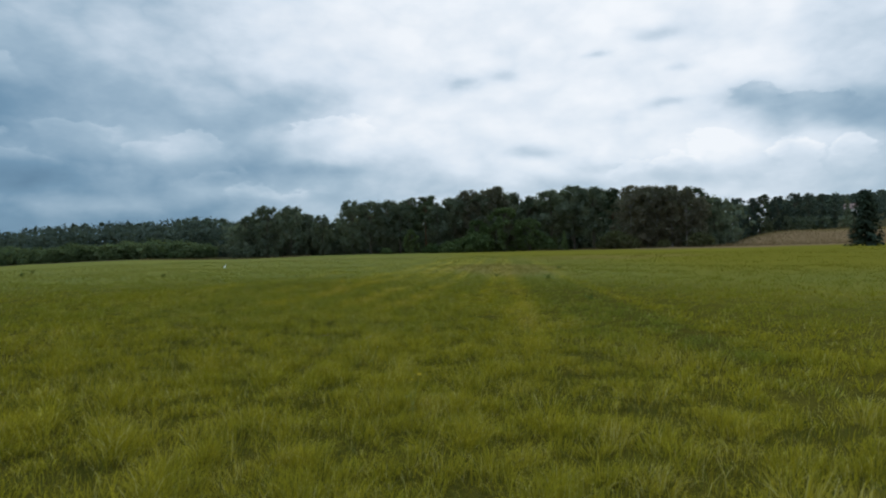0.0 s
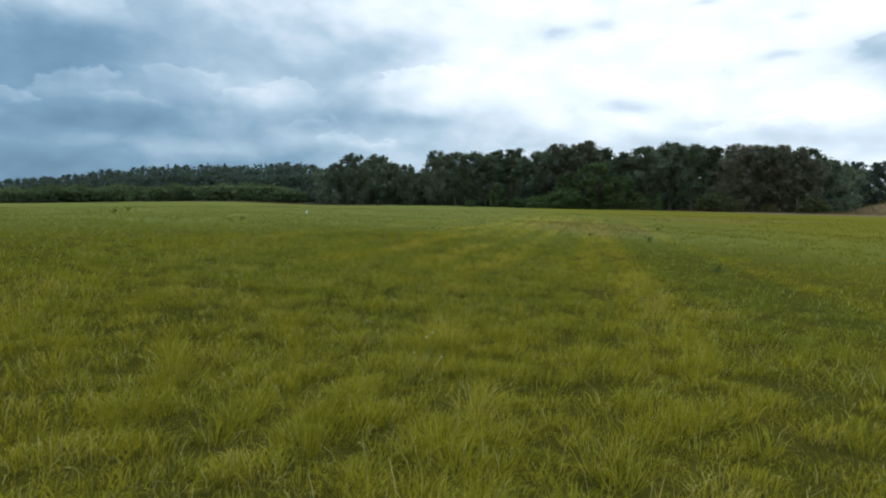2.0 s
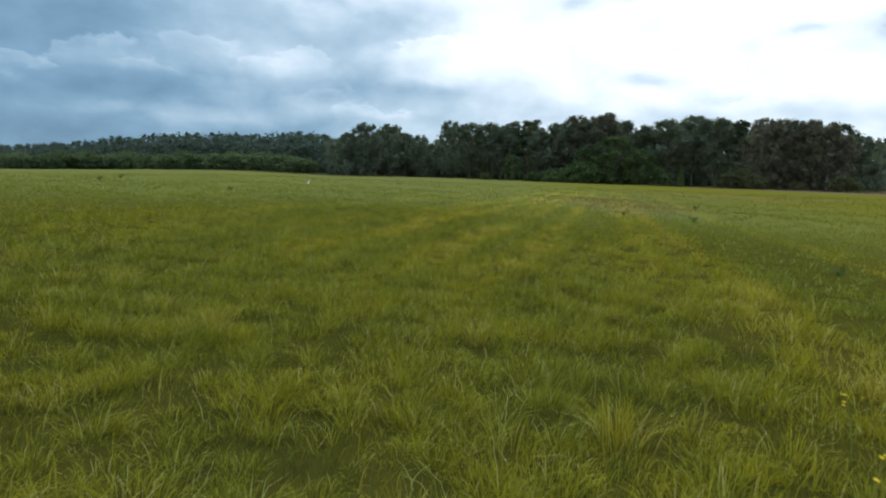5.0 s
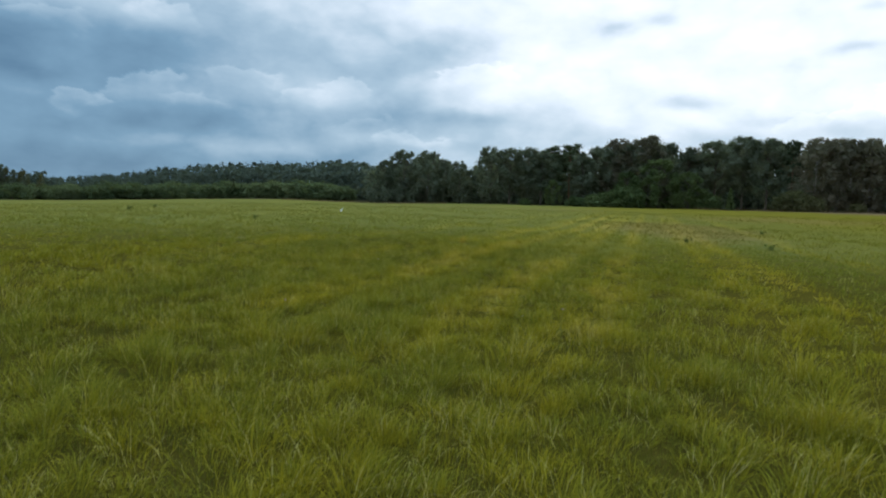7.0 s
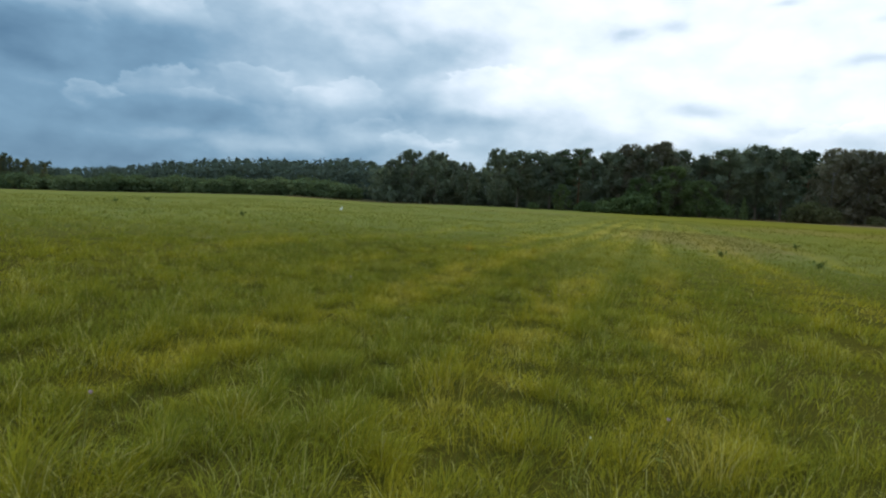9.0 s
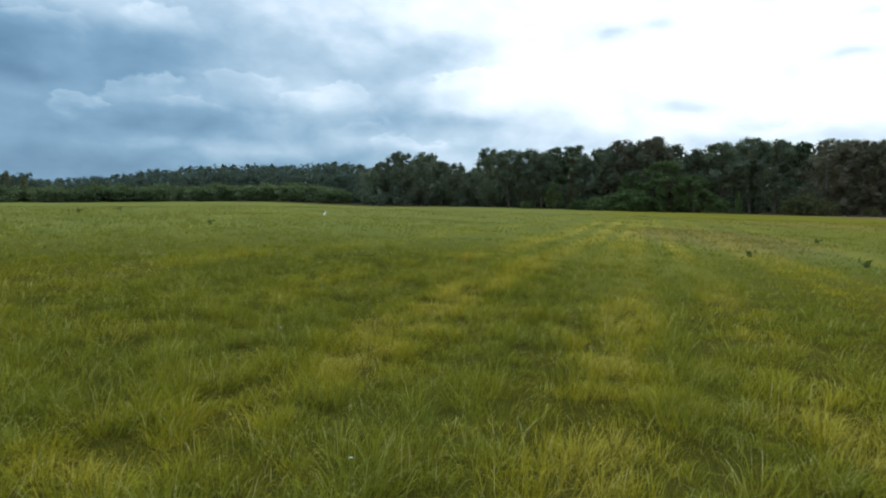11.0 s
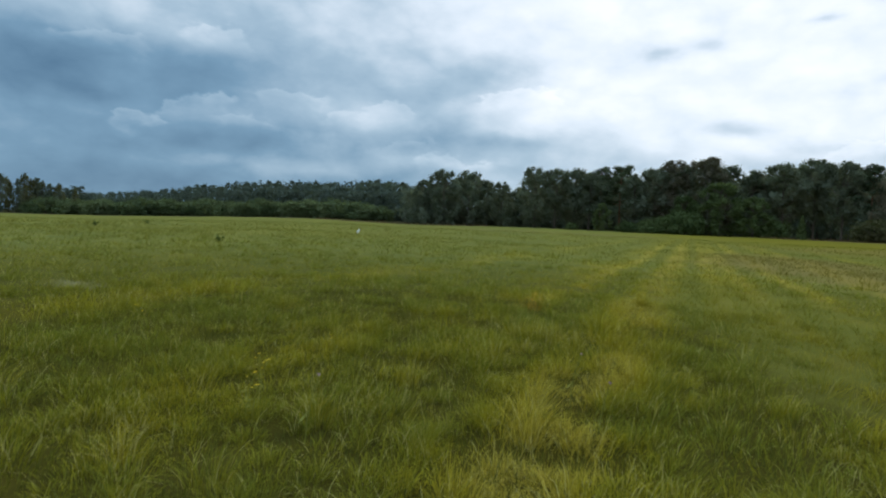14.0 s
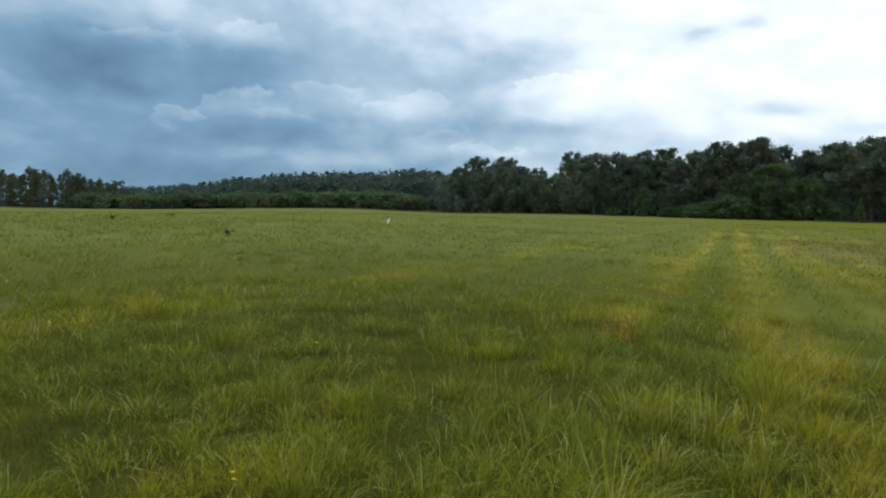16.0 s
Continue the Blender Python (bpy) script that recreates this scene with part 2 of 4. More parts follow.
# across the rows, half width, strength, and where along y the row begins to show
ROWS_AT = ((-12.4, 0.7, 0.22, 22), (-8.6, 0.6, 0.22, 22), (-6.25, 0.42, 0.90, 17), (-4.15, 0.36, 0.52, 14), (-7.85, 0.32, 0.55, 28), (-4.95, 0.33, 0.48, 28), (-2.75, 0.36, 0.58, 15),
           (-0.5, 0.40, 0.42, 17), (0.4, 0.40, 0.55, 9), (1.7, 0.50, -0.25, 8), (2.9, 0.45, -0.60, 6), (3.7, 0.5, 0.30, 12))


def meadow_tint(N):
    """Tint of the sward by place: lush to straw-yellow, in patches and along the old rows."""
    pos = N.node("ShaderNodeNewGeometry").outputs["Position"]
    n1 = N.noise(pos, 0.11, 4.0, 0.55)
    n2 = N.noise(pos, 0.75, 4.0, 0.6)
    n3 = N.noise(pos, 3.2, 3.0, 0.6)
    lat = N.vmath("DOT_PRODUCT", pos, (math.cos(ROW_TURN), -math.sin(ROW_TURN), 0.0))
    lat = N.math("ADD", lat, N.math("MULTIPLY", N.math("SUBTRACT", N.noise(pos, 0.3, 2.0), 0.5), 0.36))
    rows = 0.0
    psep = N.node("ShaderNodeSeparateXYZ")
    N.plug(pos, psep.inputs[0])
    for at, wide, much, begin in ROWS_AT:
        d = N.math("DIVIDE", N.math("SUBTRACT", lat, at), wide)
        ridge = N.math("MULTIPLY", N.math("EXPONENT", N.math("MULTIPLY", N.math("MULTIPLY", d, d), -1.0)), much)
        rows = N.math("ADD", rows, N.math("MULTIPLY", ridge, N.span(psep.outputs[1], begin - 3.0, begin + 5.0)))
    broken = N.span(N.noise(pos, 0.8, 3.0), 0.36, 0.62, 0.20, 1.15)
    near = N.vmath("LENGTH", N.vmath("MULTIPLY", N.vmath("SUBTRACT", pos, (-2.8, 15.0, 0.0)), (1.0, 0.75, 0.0)))
    rows = N.math("MULTIPLY", rows, N.span(near, 30.0, 85.0, 1.0, 0.12))
    v = N.math("ADD", N.math("MULTIPLY", n1, 0.38), N.math("MULTIPLY", n2, 0.65))
    v = N.math("ADD", v, N.math("MULTIPLY", n3, 0.60))
    v = N.math("ADD", v, N.math("MULTIPLY", N.math("MULTIPLY", rows, broken), 1.25))
    v = N.math("ADD", v, N.span(psep.outputs[1], 4.0, 15.0, 0.24, -0.06))   # drier at first, moister and greener farther in
    v = N.math("SUBTRACT", v, N.span(psep.outputs[1], 19.0, 28.0, 0.0, 0.13))
    return pos, N.span(v, 0.48, 1.37, 0.0, 1.0, smooth=False)


def brown_mask(N, pos):
    """Dry, reddish rough grass on the slope beside the wood."""
    flat = N.vmath("MULTIPLY", N.vmath("SUBTRACT", pos, (99.0, 182.0, 0.0)), (1 / 59.0, 1 / 59.0, 0.0))
    d = N.math("ADD", N.vmath("LENGTH", flat), N.math("MULTIPLY", N.math("SUBTRACT", N.noise(pos, 0.06, 4.0), 0.5), 0.9))
    return N.span(d, 1.05, 0.7)


def patch(N, pos, x, y, wide, long, much):
    """A stand of other grasses round x, y with a ragged edge."""
    d = N.vmath("LENGTH", N.vmath("MULTIPLY", N.vmath("SUBTRACT", pos, (x, y, 0.0)), (1 / wide, 1 / long, 0.0)))
    d = N.math("ADD", d, N.math("MULTIPLY", N.math("SUBTRACT", N.noise(pos, 2.2 / wide, 4.0, 0.65), 0.5), 1.6))
    return N.span(d, 1.05, 0.45, 0.0, much)


def other_grasses(N, pos, c):
    """Russet bent grass out to the right, a duller stand before it, a pale grey stand of seed heads on the left."""
    c = N.mix(patch(N, pos, 5.0, 55.0, 6.0, 17.0, 0.55), c, (0.175, 0.118, 0.042))
    c = N.mix(patch(N, pos, 22.0, 88.0, 16.0, 16.0, 0.36), c, (0.175, 0.118, 0.042))
    c = N.mix(patch(N, pos, -20.0, 120.0, 30.0, 12.0, 0.28), c, (0.180, 0.130, 0.050))
    c = N.mix(patch(N, pos, -1.2, 33.0, 2.6, 9.0, 0.5), c, (0.128, 0.122, 0.024))
    return N.mix(patch(N, pos, -11.8, 28.2, 0.7, 0.5, 0.45), c, (0.25, 0.215, 0.125))


def east_mask(N, pos):
    """The field turns to shorter, duller olive grass towards the brown slope."""
    d = N.vmath("DOT_PRODUCT", pos, (0.95, 0.12, 0.0))
    d = N.math("ADD", d, N.math("MULTIPLY", N.math("SUBTRACT", N.noise(pos, 0.05, 3.0), 0.5), 30.0))
    return N.span(d, -3.0, 42.0, 0.0, 0.70)


GREENS = [(0.0, (0.118, 0.132, 0.018)), (0.3, (0.178, 0.164, 0.014)), (0.55, (0.252, 0.205, 0.012)),
          (0.8, (0.310, 0.240, 0.016)), (1.0, (0.370, 0.275, 0.034))]


def make_grass(name, straw=0.08, ripe=0.0):
    m, N = material(name)
    pos, tint = meadow_tint(N)
    tint = N.math("ADD", tint, ripe)
    rnd = N.node("ShaderNodeNewGeometry").outputs["Random Per Island"]
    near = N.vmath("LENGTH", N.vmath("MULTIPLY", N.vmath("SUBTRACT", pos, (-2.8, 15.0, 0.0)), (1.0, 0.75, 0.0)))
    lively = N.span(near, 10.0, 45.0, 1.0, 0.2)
    tint = N.math("ADD", tint, N.math("MULTIPLY", N.math("MULTIPLY", N.math("SUBTRACT", rnd, 0.5), 0.26), lively), clamp=True)
    c = N.ramp(tint, GREENS)
    shade = N.span(N.math("FRACT", N.math("MULTIPLY", rnd, 7.7)), 0.0, 1.0, -0.40, 0.40, smooth=False)
    shade = N.math("ADD", N.math("MULTIPLY", shade, lively), 1.0)
    c = N.vmath("MULTIPLY", c, N.mix(1.0, (0.0, 0.0, 0.0), N.ramp(N.math("DIVIDE", shade, 2.0), [(0.0, 0.0), (1.0, (2.0, 2.0, 2.0))])))
    blue = N.span(N.math("FRACT", N.math("MULTIPLY", rnd, 17.3)), 0.86, 0.90, 0.0, 0.28)
    c = N.mix(blue, c, (0.095, 0.135, 0.030))
    # straw blades; the pale tone also paints the sky sheen on arching blades
    dry = N.span(N.math("FRACT", N.math("MULTIPLY", rnd, 53.7)), 1.0 - straw, 1.0 - straw + 0.02, 0.0, 0.8)
    dry = N.math("MULTIPLY", dry, lively)
    c = N.mix(dry, c, (0.48, 0.40, 0.13))
    c = N.mix(N.span(near, 8.0, 40.0, 0.0, 0.48), c, (0.240, 0.222, 0.072))   # paled and dulled with distance, haze put into the colour
    c = N.mix(east_mask(N, pos), c, (0.150, 0.122, 0.006))
    c = other_grasses(N, pos, c)
    c = N.mix(brown_mask(N, pos), c, (0.18, 0.115, 0.060))
    return finish(m, N, thin_leaf(N, c, N.mix(0.5, c, (0.20, 0.20, 0.012)), 0.32, 0.5, 0.002))


def make_sod():
    m, N = material("meadow_ground")
    pos, tint = meadow_tint(N)
    n = N.noise(pos, 7.0, 6.0, 0.7)
    far = N.noise(pos, 0.045, 5.0, 0.6)
    tint = N.math("ADD", tint, N.math("MULTIPLY", N.math("SUBTRACT", n, 0.5), 0.5))
    tint = N.math("ADD", tint, N.math("MULTIPLY", N.math("SUBTRACT", far, 0.45), 0.6), clamp=True)
    c = N.mix(0.46, N.ramp(tint, GREENS), (0.075, 0.068, 0.042))   # green blades; haze grey and shade between blades mixed into the colour
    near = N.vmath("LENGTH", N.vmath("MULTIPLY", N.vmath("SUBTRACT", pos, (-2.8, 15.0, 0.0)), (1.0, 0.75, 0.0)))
    # near: dead thatch and soil, darkened as shade between tussocks; farther: closed sward
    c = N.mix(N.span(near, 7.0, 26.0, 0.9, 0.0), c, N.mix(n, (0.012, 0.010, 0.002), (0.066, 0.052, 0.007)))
    c = N.mix(east_mask(N, pos), c, (0.120, 0.096, 0.008))
    c = other_grasses(N, pos, c)
    c = N.mix(brown_mask(N, pos), c, N.mix(n, (0.105, 0.069, 0.036), (0.19, 0.120, 0.064)))
    # leaf litter under the wood
    out = N.vmath("LENGTH", N.vmath("MULTIPLY", pos, (1.0, 1.0, 0.0)))
    psep = N.node("ShaderNodeSeparateXYZ")
    N.plug(pos, psep.inputs[0])
    beside = N.math("SUBTRACT", psep.outputs[0], N.math("MULTIPLY", psep.outputs[1], 0.44))
    floor = N.math("MULTIPLY", N.span(out, 203.0, 208.0), N.span(beside, 4.0, -4.0))
    floor = N.math("MAXIMUM", floor, N.span(out, 270.0, 290.0))
    c = N.mix(floor, c, N.mix(n, (0.022, 0.020, 0.010), (0.06, 0.05, 0.025)))
    return finish(m, N, principled(N, c, 1.0, n, 0.35, 0.05, spec=0.0))


def make_leaves(name, dark, light, through_amount=0.48, scale=0.35):
    m, N = material(name)
    info = N.node("ShaderNodeObjectInfo").outputs["Random"]
    rnd = N.node("ShaderNodeNewGeometry").outputs["Random Per Island"]
    pos = N.node("ShaderNodeTexCoord").outputs["Object"]
    v = N.math("ADD", N.math("MULTIPLY", rnd, 0.28), N.math("MULTIPLY", N.noise(pos, scale, 3.0), 0.82))
    v = N.math("ADD", v, N.math("MULTIPLY", N.math("SUBTRACT", info, 0.5), 0.50))
    c = N.mix(N.span(v, 0.2, 0.95), dark, light)
    return finish(m, N, thin_leaf(N, c, N.mix(0.4, c, (0.10, 0.12, 0.02)), through_amount, 0.6, 0.004))


def make_bark(name, dark, light):
    m, N = material(name)
    pos = N.node("ShaderNodeTexCoord").outputs["Object"]
    n = N.noise(N.vmath("MULTIPLY", pos, (6.0, 6.0, 1.5)), 2.0, 5.0, 0.65)
    return finish(m, N, principled(N, N.mix(N.span(n, 0.35, 0.65), dark, light), 0.9, n, 0.7, 0.05, spec=0.1))


def make_plain(name, low, high, rough=0.6, scale=30.0, through_amount=None):
    m, N = material(name)
    pos = N.node("ShaderNodeTexCoord").outputs["Object"]
    n = N.noise(pos, scale, 4.0, 0.6)
    c = N.mix(n, low, high)
    if through_amount is not None:
        return finish(m, N, thin_leaf(N, c, c, through_amount, rough, 0.008))
    return finish(m, N, principled(N, c, rough, n, 0.3, 0.01))


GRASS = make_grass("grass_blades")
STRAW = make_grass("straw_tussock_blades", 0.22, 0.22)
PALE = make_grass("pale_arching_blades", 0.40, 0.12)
SOD = make_sod()
# dull undergrowth; its darker tone also paints the shade between tussocks
THATCH = make_leaves("thatch_dull_olive", (0.070, 0.068, 0.010), (0.170, 0.150, 0.016), 0.3, 1.2)
# LEAF_DARK is lifted and greyed, the haze across the field put into it
LEAF_DARK = make_leaves("leaves_dark_green", (0.082, 0.097, 0.067), (0.124, 0.140, 0.092))
LEAF_FRESH = make_leaves("leaves_fresh_green", (0.054, 0.079, 0.028), (0.110, 0.140, 0.051))
LEAF_BROWN = make_leaves("leaves_brownish", (0.102, 0.092, 0.064), (0.172, 0.150, 0.102))
LEAF_GREY = make_leaves("leaves_grey_willow", (0.066, 0.090, 0.040), (0.132, 0.158, 0.072))
LEAF_OLIVE = make_leaves("leaves_olive", (0.064, 0.061, 0.027), (0.128, 0.117, 0.052))
# distance haze mixed into the leaf colour as blue
LEAF_FAR = make_leaves("leaves_haze_blue_green", (0.050, 0.066, 0.055), (0.090, 0.112, 0.084), 0.28)
NEEDLES = make_leaves("needles_dark", (0.032, 0.044, 0.024), (0.064, 0.080, 0.040), 0.15)
NEEDLES_DEEP = make_leaves("needles_blue_black", (0.022, 0.032, 0.021), (0.044, 0.058, 0.034), 0.06)
BARK = make_bark("bark_grey_brown", (0.045, 0.034, 0.026), (0.12, 0.10, 0.08))
BARK_PINE = make_bark("bark_pine_orange", (0.07, 0.038, 0.022), (0.19, 0.10, 0.055))
BARK_BIRCH = make_bark("bark_birch_pale", (0.10, 0.09, 0.08), (0.34, 0.32, 0.29))
YELLOW = make_plain("petals_yellow", (0.72, 0.46, 0.02), (0.85, 0.62, 0.05), 0.6, 60.0, 0.25)
PURPLE = make_plain("petals_purple", (0.33, 0.20, 0.21), (0.45, 0.31, 0.32), 0.7, 60.0, 0.25)
WHITE_PETAL = make_plain("petals_white", (0.52, 0.50, 0.36), (0.70, 0.68, 0.52), 0.7, 60.0, 0.25)
STEM = make_plain("stem_green", (0.15, 0.16, 0.025), (0.24, 0.22, 0.04), 0.6, 40.0, 0.2)
WEED = make_plain("dock_leaf_dark", (0.065, 0.084, 0.015), (0.11, 0.13, 0.022), 0.5, 14.0, 0.25)
RUSTY = make_plain("dry_sorrel_rust", (0.38, 0.20, 0.02), (0.50, 0.29, 0.035), 0.8, 30.0, 0.25)
FILM = make_plain("white_film", (0.74, 0.74, 0.72), (0.86, 0.86, 0.84), 0.4, 12.0, 0.3)
DRY = make_leaves("dry_grass_blades", (0.14, 0.090, 0.047), (0.20, 0.127, 0.068), 0.4, 0.05)
PLASTER_WALL = make_plain("house_wall_pale", (0.36, 0.34, 0.31), (0.46, 0.44, 0.40), 0.85, 1.5)
TILE_RED = make_plain("roof_red_brown", (0.15, 0.085, 0.07), (0.21, 0.125, 0.105), 0.8, 2.5)
DARK_PANE = make_plain("window_dark", (0.02, 0.024, 0.03), (0.04, 0.045, 0.05), 0.15, 2.0)


# ---------------------------------------------------------------- mesh helpers
def mesh_of(name, verts, faces_flat, sizes, mat, flat=False):
    """A mesh from arrays: vertices, the flat list of corner indices and each face's corner count."""
    me = bpy.data.meshes.new(name)
    verts = np.ascontiguousarray(verts, np.float32)
    sizes = np.asarray(sizes, np.int32)
    me.vertices.add(len(verts))
    me.vertices.foreach_set("co", verts.ravel())
    me.loops.add(len(faces_flat))
    me.loops.foreach_set("vertex_index", np.asarray(faces_flat, np.int32))
    me.polygons.add(len(sizes))
    starts = np.zeros(len(sizes), np.int32)
    starts[1:] = np.cumsum(sizes)[:-1]
    me.polygons.foreach_set("loop_start", starts)
    me.polygons.foreach_set("use_smooth", np.full(len(sizes), not flat))
    me.update(calc_edges=True)
    me.materials.append(mat)
    return me


class Pile:
    """Gathers pieces of geometry for one mesh."""

    def __init__(self):
        self.v, self.f, self.s, self.n = [], [], [], 0

    def add(self, verts, faces):
        faces = np.asarray(faces)
        self.v.append(np.asarray(verts, float))
        self.f.append((faces + self.n).ravel())
        self.s.append(np.full(len(faces), faces.shape[1]))
        self.n += len(verts)

    def tube(self, points, radii, sides=6):
        pts = np.asarray(points, float)
        rings = []
        for i, p in enumerate(pts):
            d = Vector(pts[min(i + 1, len(pts) - 1)] - pts[max(i - 1, 0)]).normalized()
            a = d.orthogonal().normalized()
            b = d.cross(a)
            for k in range(sides):
                t = 6.283185 * k / sides
                rings.append(p + radii[i] * (math.cos(t) * np.array(a) + math.sin(t) * np.array(b)))
        faces = [(i * sides + k, i * sides + (k + 1) % sides, (i + 1) * sides + (k + 1) % sides, (i + 1) * sides + k)
                 for i in range(len(pts) - 1) for k in range(sides)]
        self.add(rings, faces)

    def cards(self, centres, normals, size, rng, long=1.0, curl=0.25):
        """Small folded leaves or sprays, one four-cornered piece each."""
        n = len(centres)
        nrm = normals / np.maximum(np.linalg.norm(normals, axis=1, keepdims=True), 1e-6)
        ref = rng.normal(size=(n, 3))
        a = np.cross(nrm, ref)
        a /= np.maximum(np.linalg.norm(a, axis=1, keepdims=True), 1e-6)
        b = np.cross(nrm, a)
        s = np.asarray(size)[:, None]
        k = rng.uniform(0.55, 0.95, (n, 1))
        v = np.stack([centres - a * s * long, centres - b * s * k + nrm * s * curl * 0.5, centres + a * s * long * rng.uniform(0.7, 1.1, (n, 1)),
                      centres + b * s * k + nrm * s * curl], 1).reshape(-1, 3)
        self.add(v, np.arange(4 * n).reshape(n, 4))

    def mesh(self, name, mat, flat=False):
        return mesh_of(name, np.concatenate(self.v), np.concatenate(self.f), np.concatenate(self.s), mat, flat)


def part(name, pile, mat, parent, label=""):
    ob = new(name, pile.mesh(name, mat))
    ob.parent = parent
    if label:
        ob["label"] = label
    return ob


def from_bm(bm, name, mat, parent=None, label=""):
    me = bpy.data.meshes.new(name)
    bm.to_mesh(me)
    bm.free()
    me.materials.append(mat)
    ob = new(name, me)
    ob.parent = parent
    if label:
        ob["label"] = label
    return ob


# ---------------------------------------------------------------- ground
def make_ground():
    radii = np.concatenate([[0.0], np.geomspace(0.8, 420, 120), np.geomspace(440, 4200, 20)])
    segs = 200
    ang = np.linspace(0, 2 * math.pi, segs, endpoint=False)
    cx, cy = -2.0, 8.0
    R, A = np.meshgrid(radii[1:], ang, indexing="ij")
    x, y = cx + R * np.sin(A), cy + R * np.cos(A)
    v = np.concatenate([[[cx, cy, land_at(cx, cy)]], np.stack([x, y, land(x, y)], -1).reshape(-1, 3)])
    p = Pile()
    p.add(v, np.zeros((0, 4), int))
    k = np.arange(segs)
    fan = np.stack([np.zeros(segs, int), 1 + (k + 1) % segs, 1 + k], 1)
    p.f.append(fan.ravel())
    p.s.append(np.full(segs, 3))
    for i in range(len(radii) - 2):
        a, b = 1 + i * segs, 1 + (i + 1) * segs
        q = np.stack([a + k, a + (k + 1) % segs, b + (k + 1) % segs, b + k], 1)
        p.f.append(q.ravel())
        p.s.append(np.full(segs, 4))
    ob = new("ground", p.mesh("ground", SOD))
    return tagged(ob, "gently rising meadow ground under long grass", "ground", kind="structure")


make_ground()


# ---------------------------------------------------------------- grass
def row_height(x, y):
    lat = across(x, y) + 0.2 * wobble(x, y, 6.0, 21)
    h = np.zeros_like(x)
    for at, wide, much, begin in ROWS_AT:
        h += much * np.exp(-((lat - at) / wide) ** 2) * smooth(y, begin - 3.0, begin + 5.0)
    return h


def blades(pile, x, y, lean_dir, lean, length, width, segs, rng):
    """Tapered, bending blades with their feet at x, y."""
    n = len(x)
    if n == 0:
        return
    foot = np.stack([x, y, land(x, y) - 0.01], 1)
    d = np.stack([np.cos(lean_dir), np.sin(lean_dir), np.zeros(n)], 1)
    turn = lean_dir + math.pi / 2 + rng.normal(0, 0.7, n)
    w = np.stack([np.cos(turn), np.sin(turn), np.zeros(n)], 1) * (width / 2)[:, None]
    steps = {3: (0.0, 0.42, 0.78, 1.0), 2: (0.0, 0.6, 1.0), 1: (0.0, 1.0)}[segs]
    tight = {3: (0.9, 1.0, 0.62), 2: (1.0, 0.75), 1: (1.0,)}[segs]
    cols = []
    for s, t in zip(steps[:-1], tight):
        c = foot + d * (length * lean * (0.25 * s + 0.75 * s ** 2.2))[:, None]
        c[:, 2] += length * (s - 0.42 * lean * s ** 2.6)
        cols += [c - w * t, c + w * t]
    tip = foot + d * (length * lean)[:, None]
    tip[:, 2] += length * (1 - 0.42 * np.minimum(lean, 1.7))
    cols.append(tip)
    m = len(cols)
    v = np.stack(cols, 1).reshape(-1, 3)
    base = (np.arange(n) * m)[:, None]
    pile.v.append(v)
    for k in range(segs - 1):
        pile.f.append((base + np.array([[2 * k, 2 * k + 1, 2 * k + 3, 2 * k + 2]]) + pile.n).ravel())
        pile.s.append(np.full(n, 4))
    k = 2 * (segs - 1)
    pile.f.append((base + np.array([[k, k + 1, k + 2]]) + pile.n).ravel())
    pile.s.append(np.full(n, 3))
    pile.n += n * m


LINE_A, LINE_B = np.array([0.0, 1.0]), np.array([-6.0, 27.0])


def off_line(x, y):
    """Distance to the trodden line across the meadow."""
    ab = LINE_B - LINE_A
    t = np.clip(((x - LINE_A[0]) * ab[0] + (y - LINE_A[1]) * ab[1]) / (ab @ ab), 0, 1)
    return np.hypot(x - LINE_A[0] - t * ab[0], y - LINE_A[1] - t * ab[1])


def in_field(x, y):
    return (y > 0.6) & (x > -1.6 - np.maximum(0.88 * y, np.maximum(1.2 * (y - 10), 1.52 * (y - 22)))) & (x < 0.9 + y * 0.77)


def scatter(rng, x0, x1, y0, y1, per_m2):
    n = int((x1 - x0) * (y1 - y0) * per_m2)
    x, y = rng.uniform(x0, x1, n), rng.uniform(y0, y1, n)
    keep = in_field(x, y)
    return x[keep], y[keep]


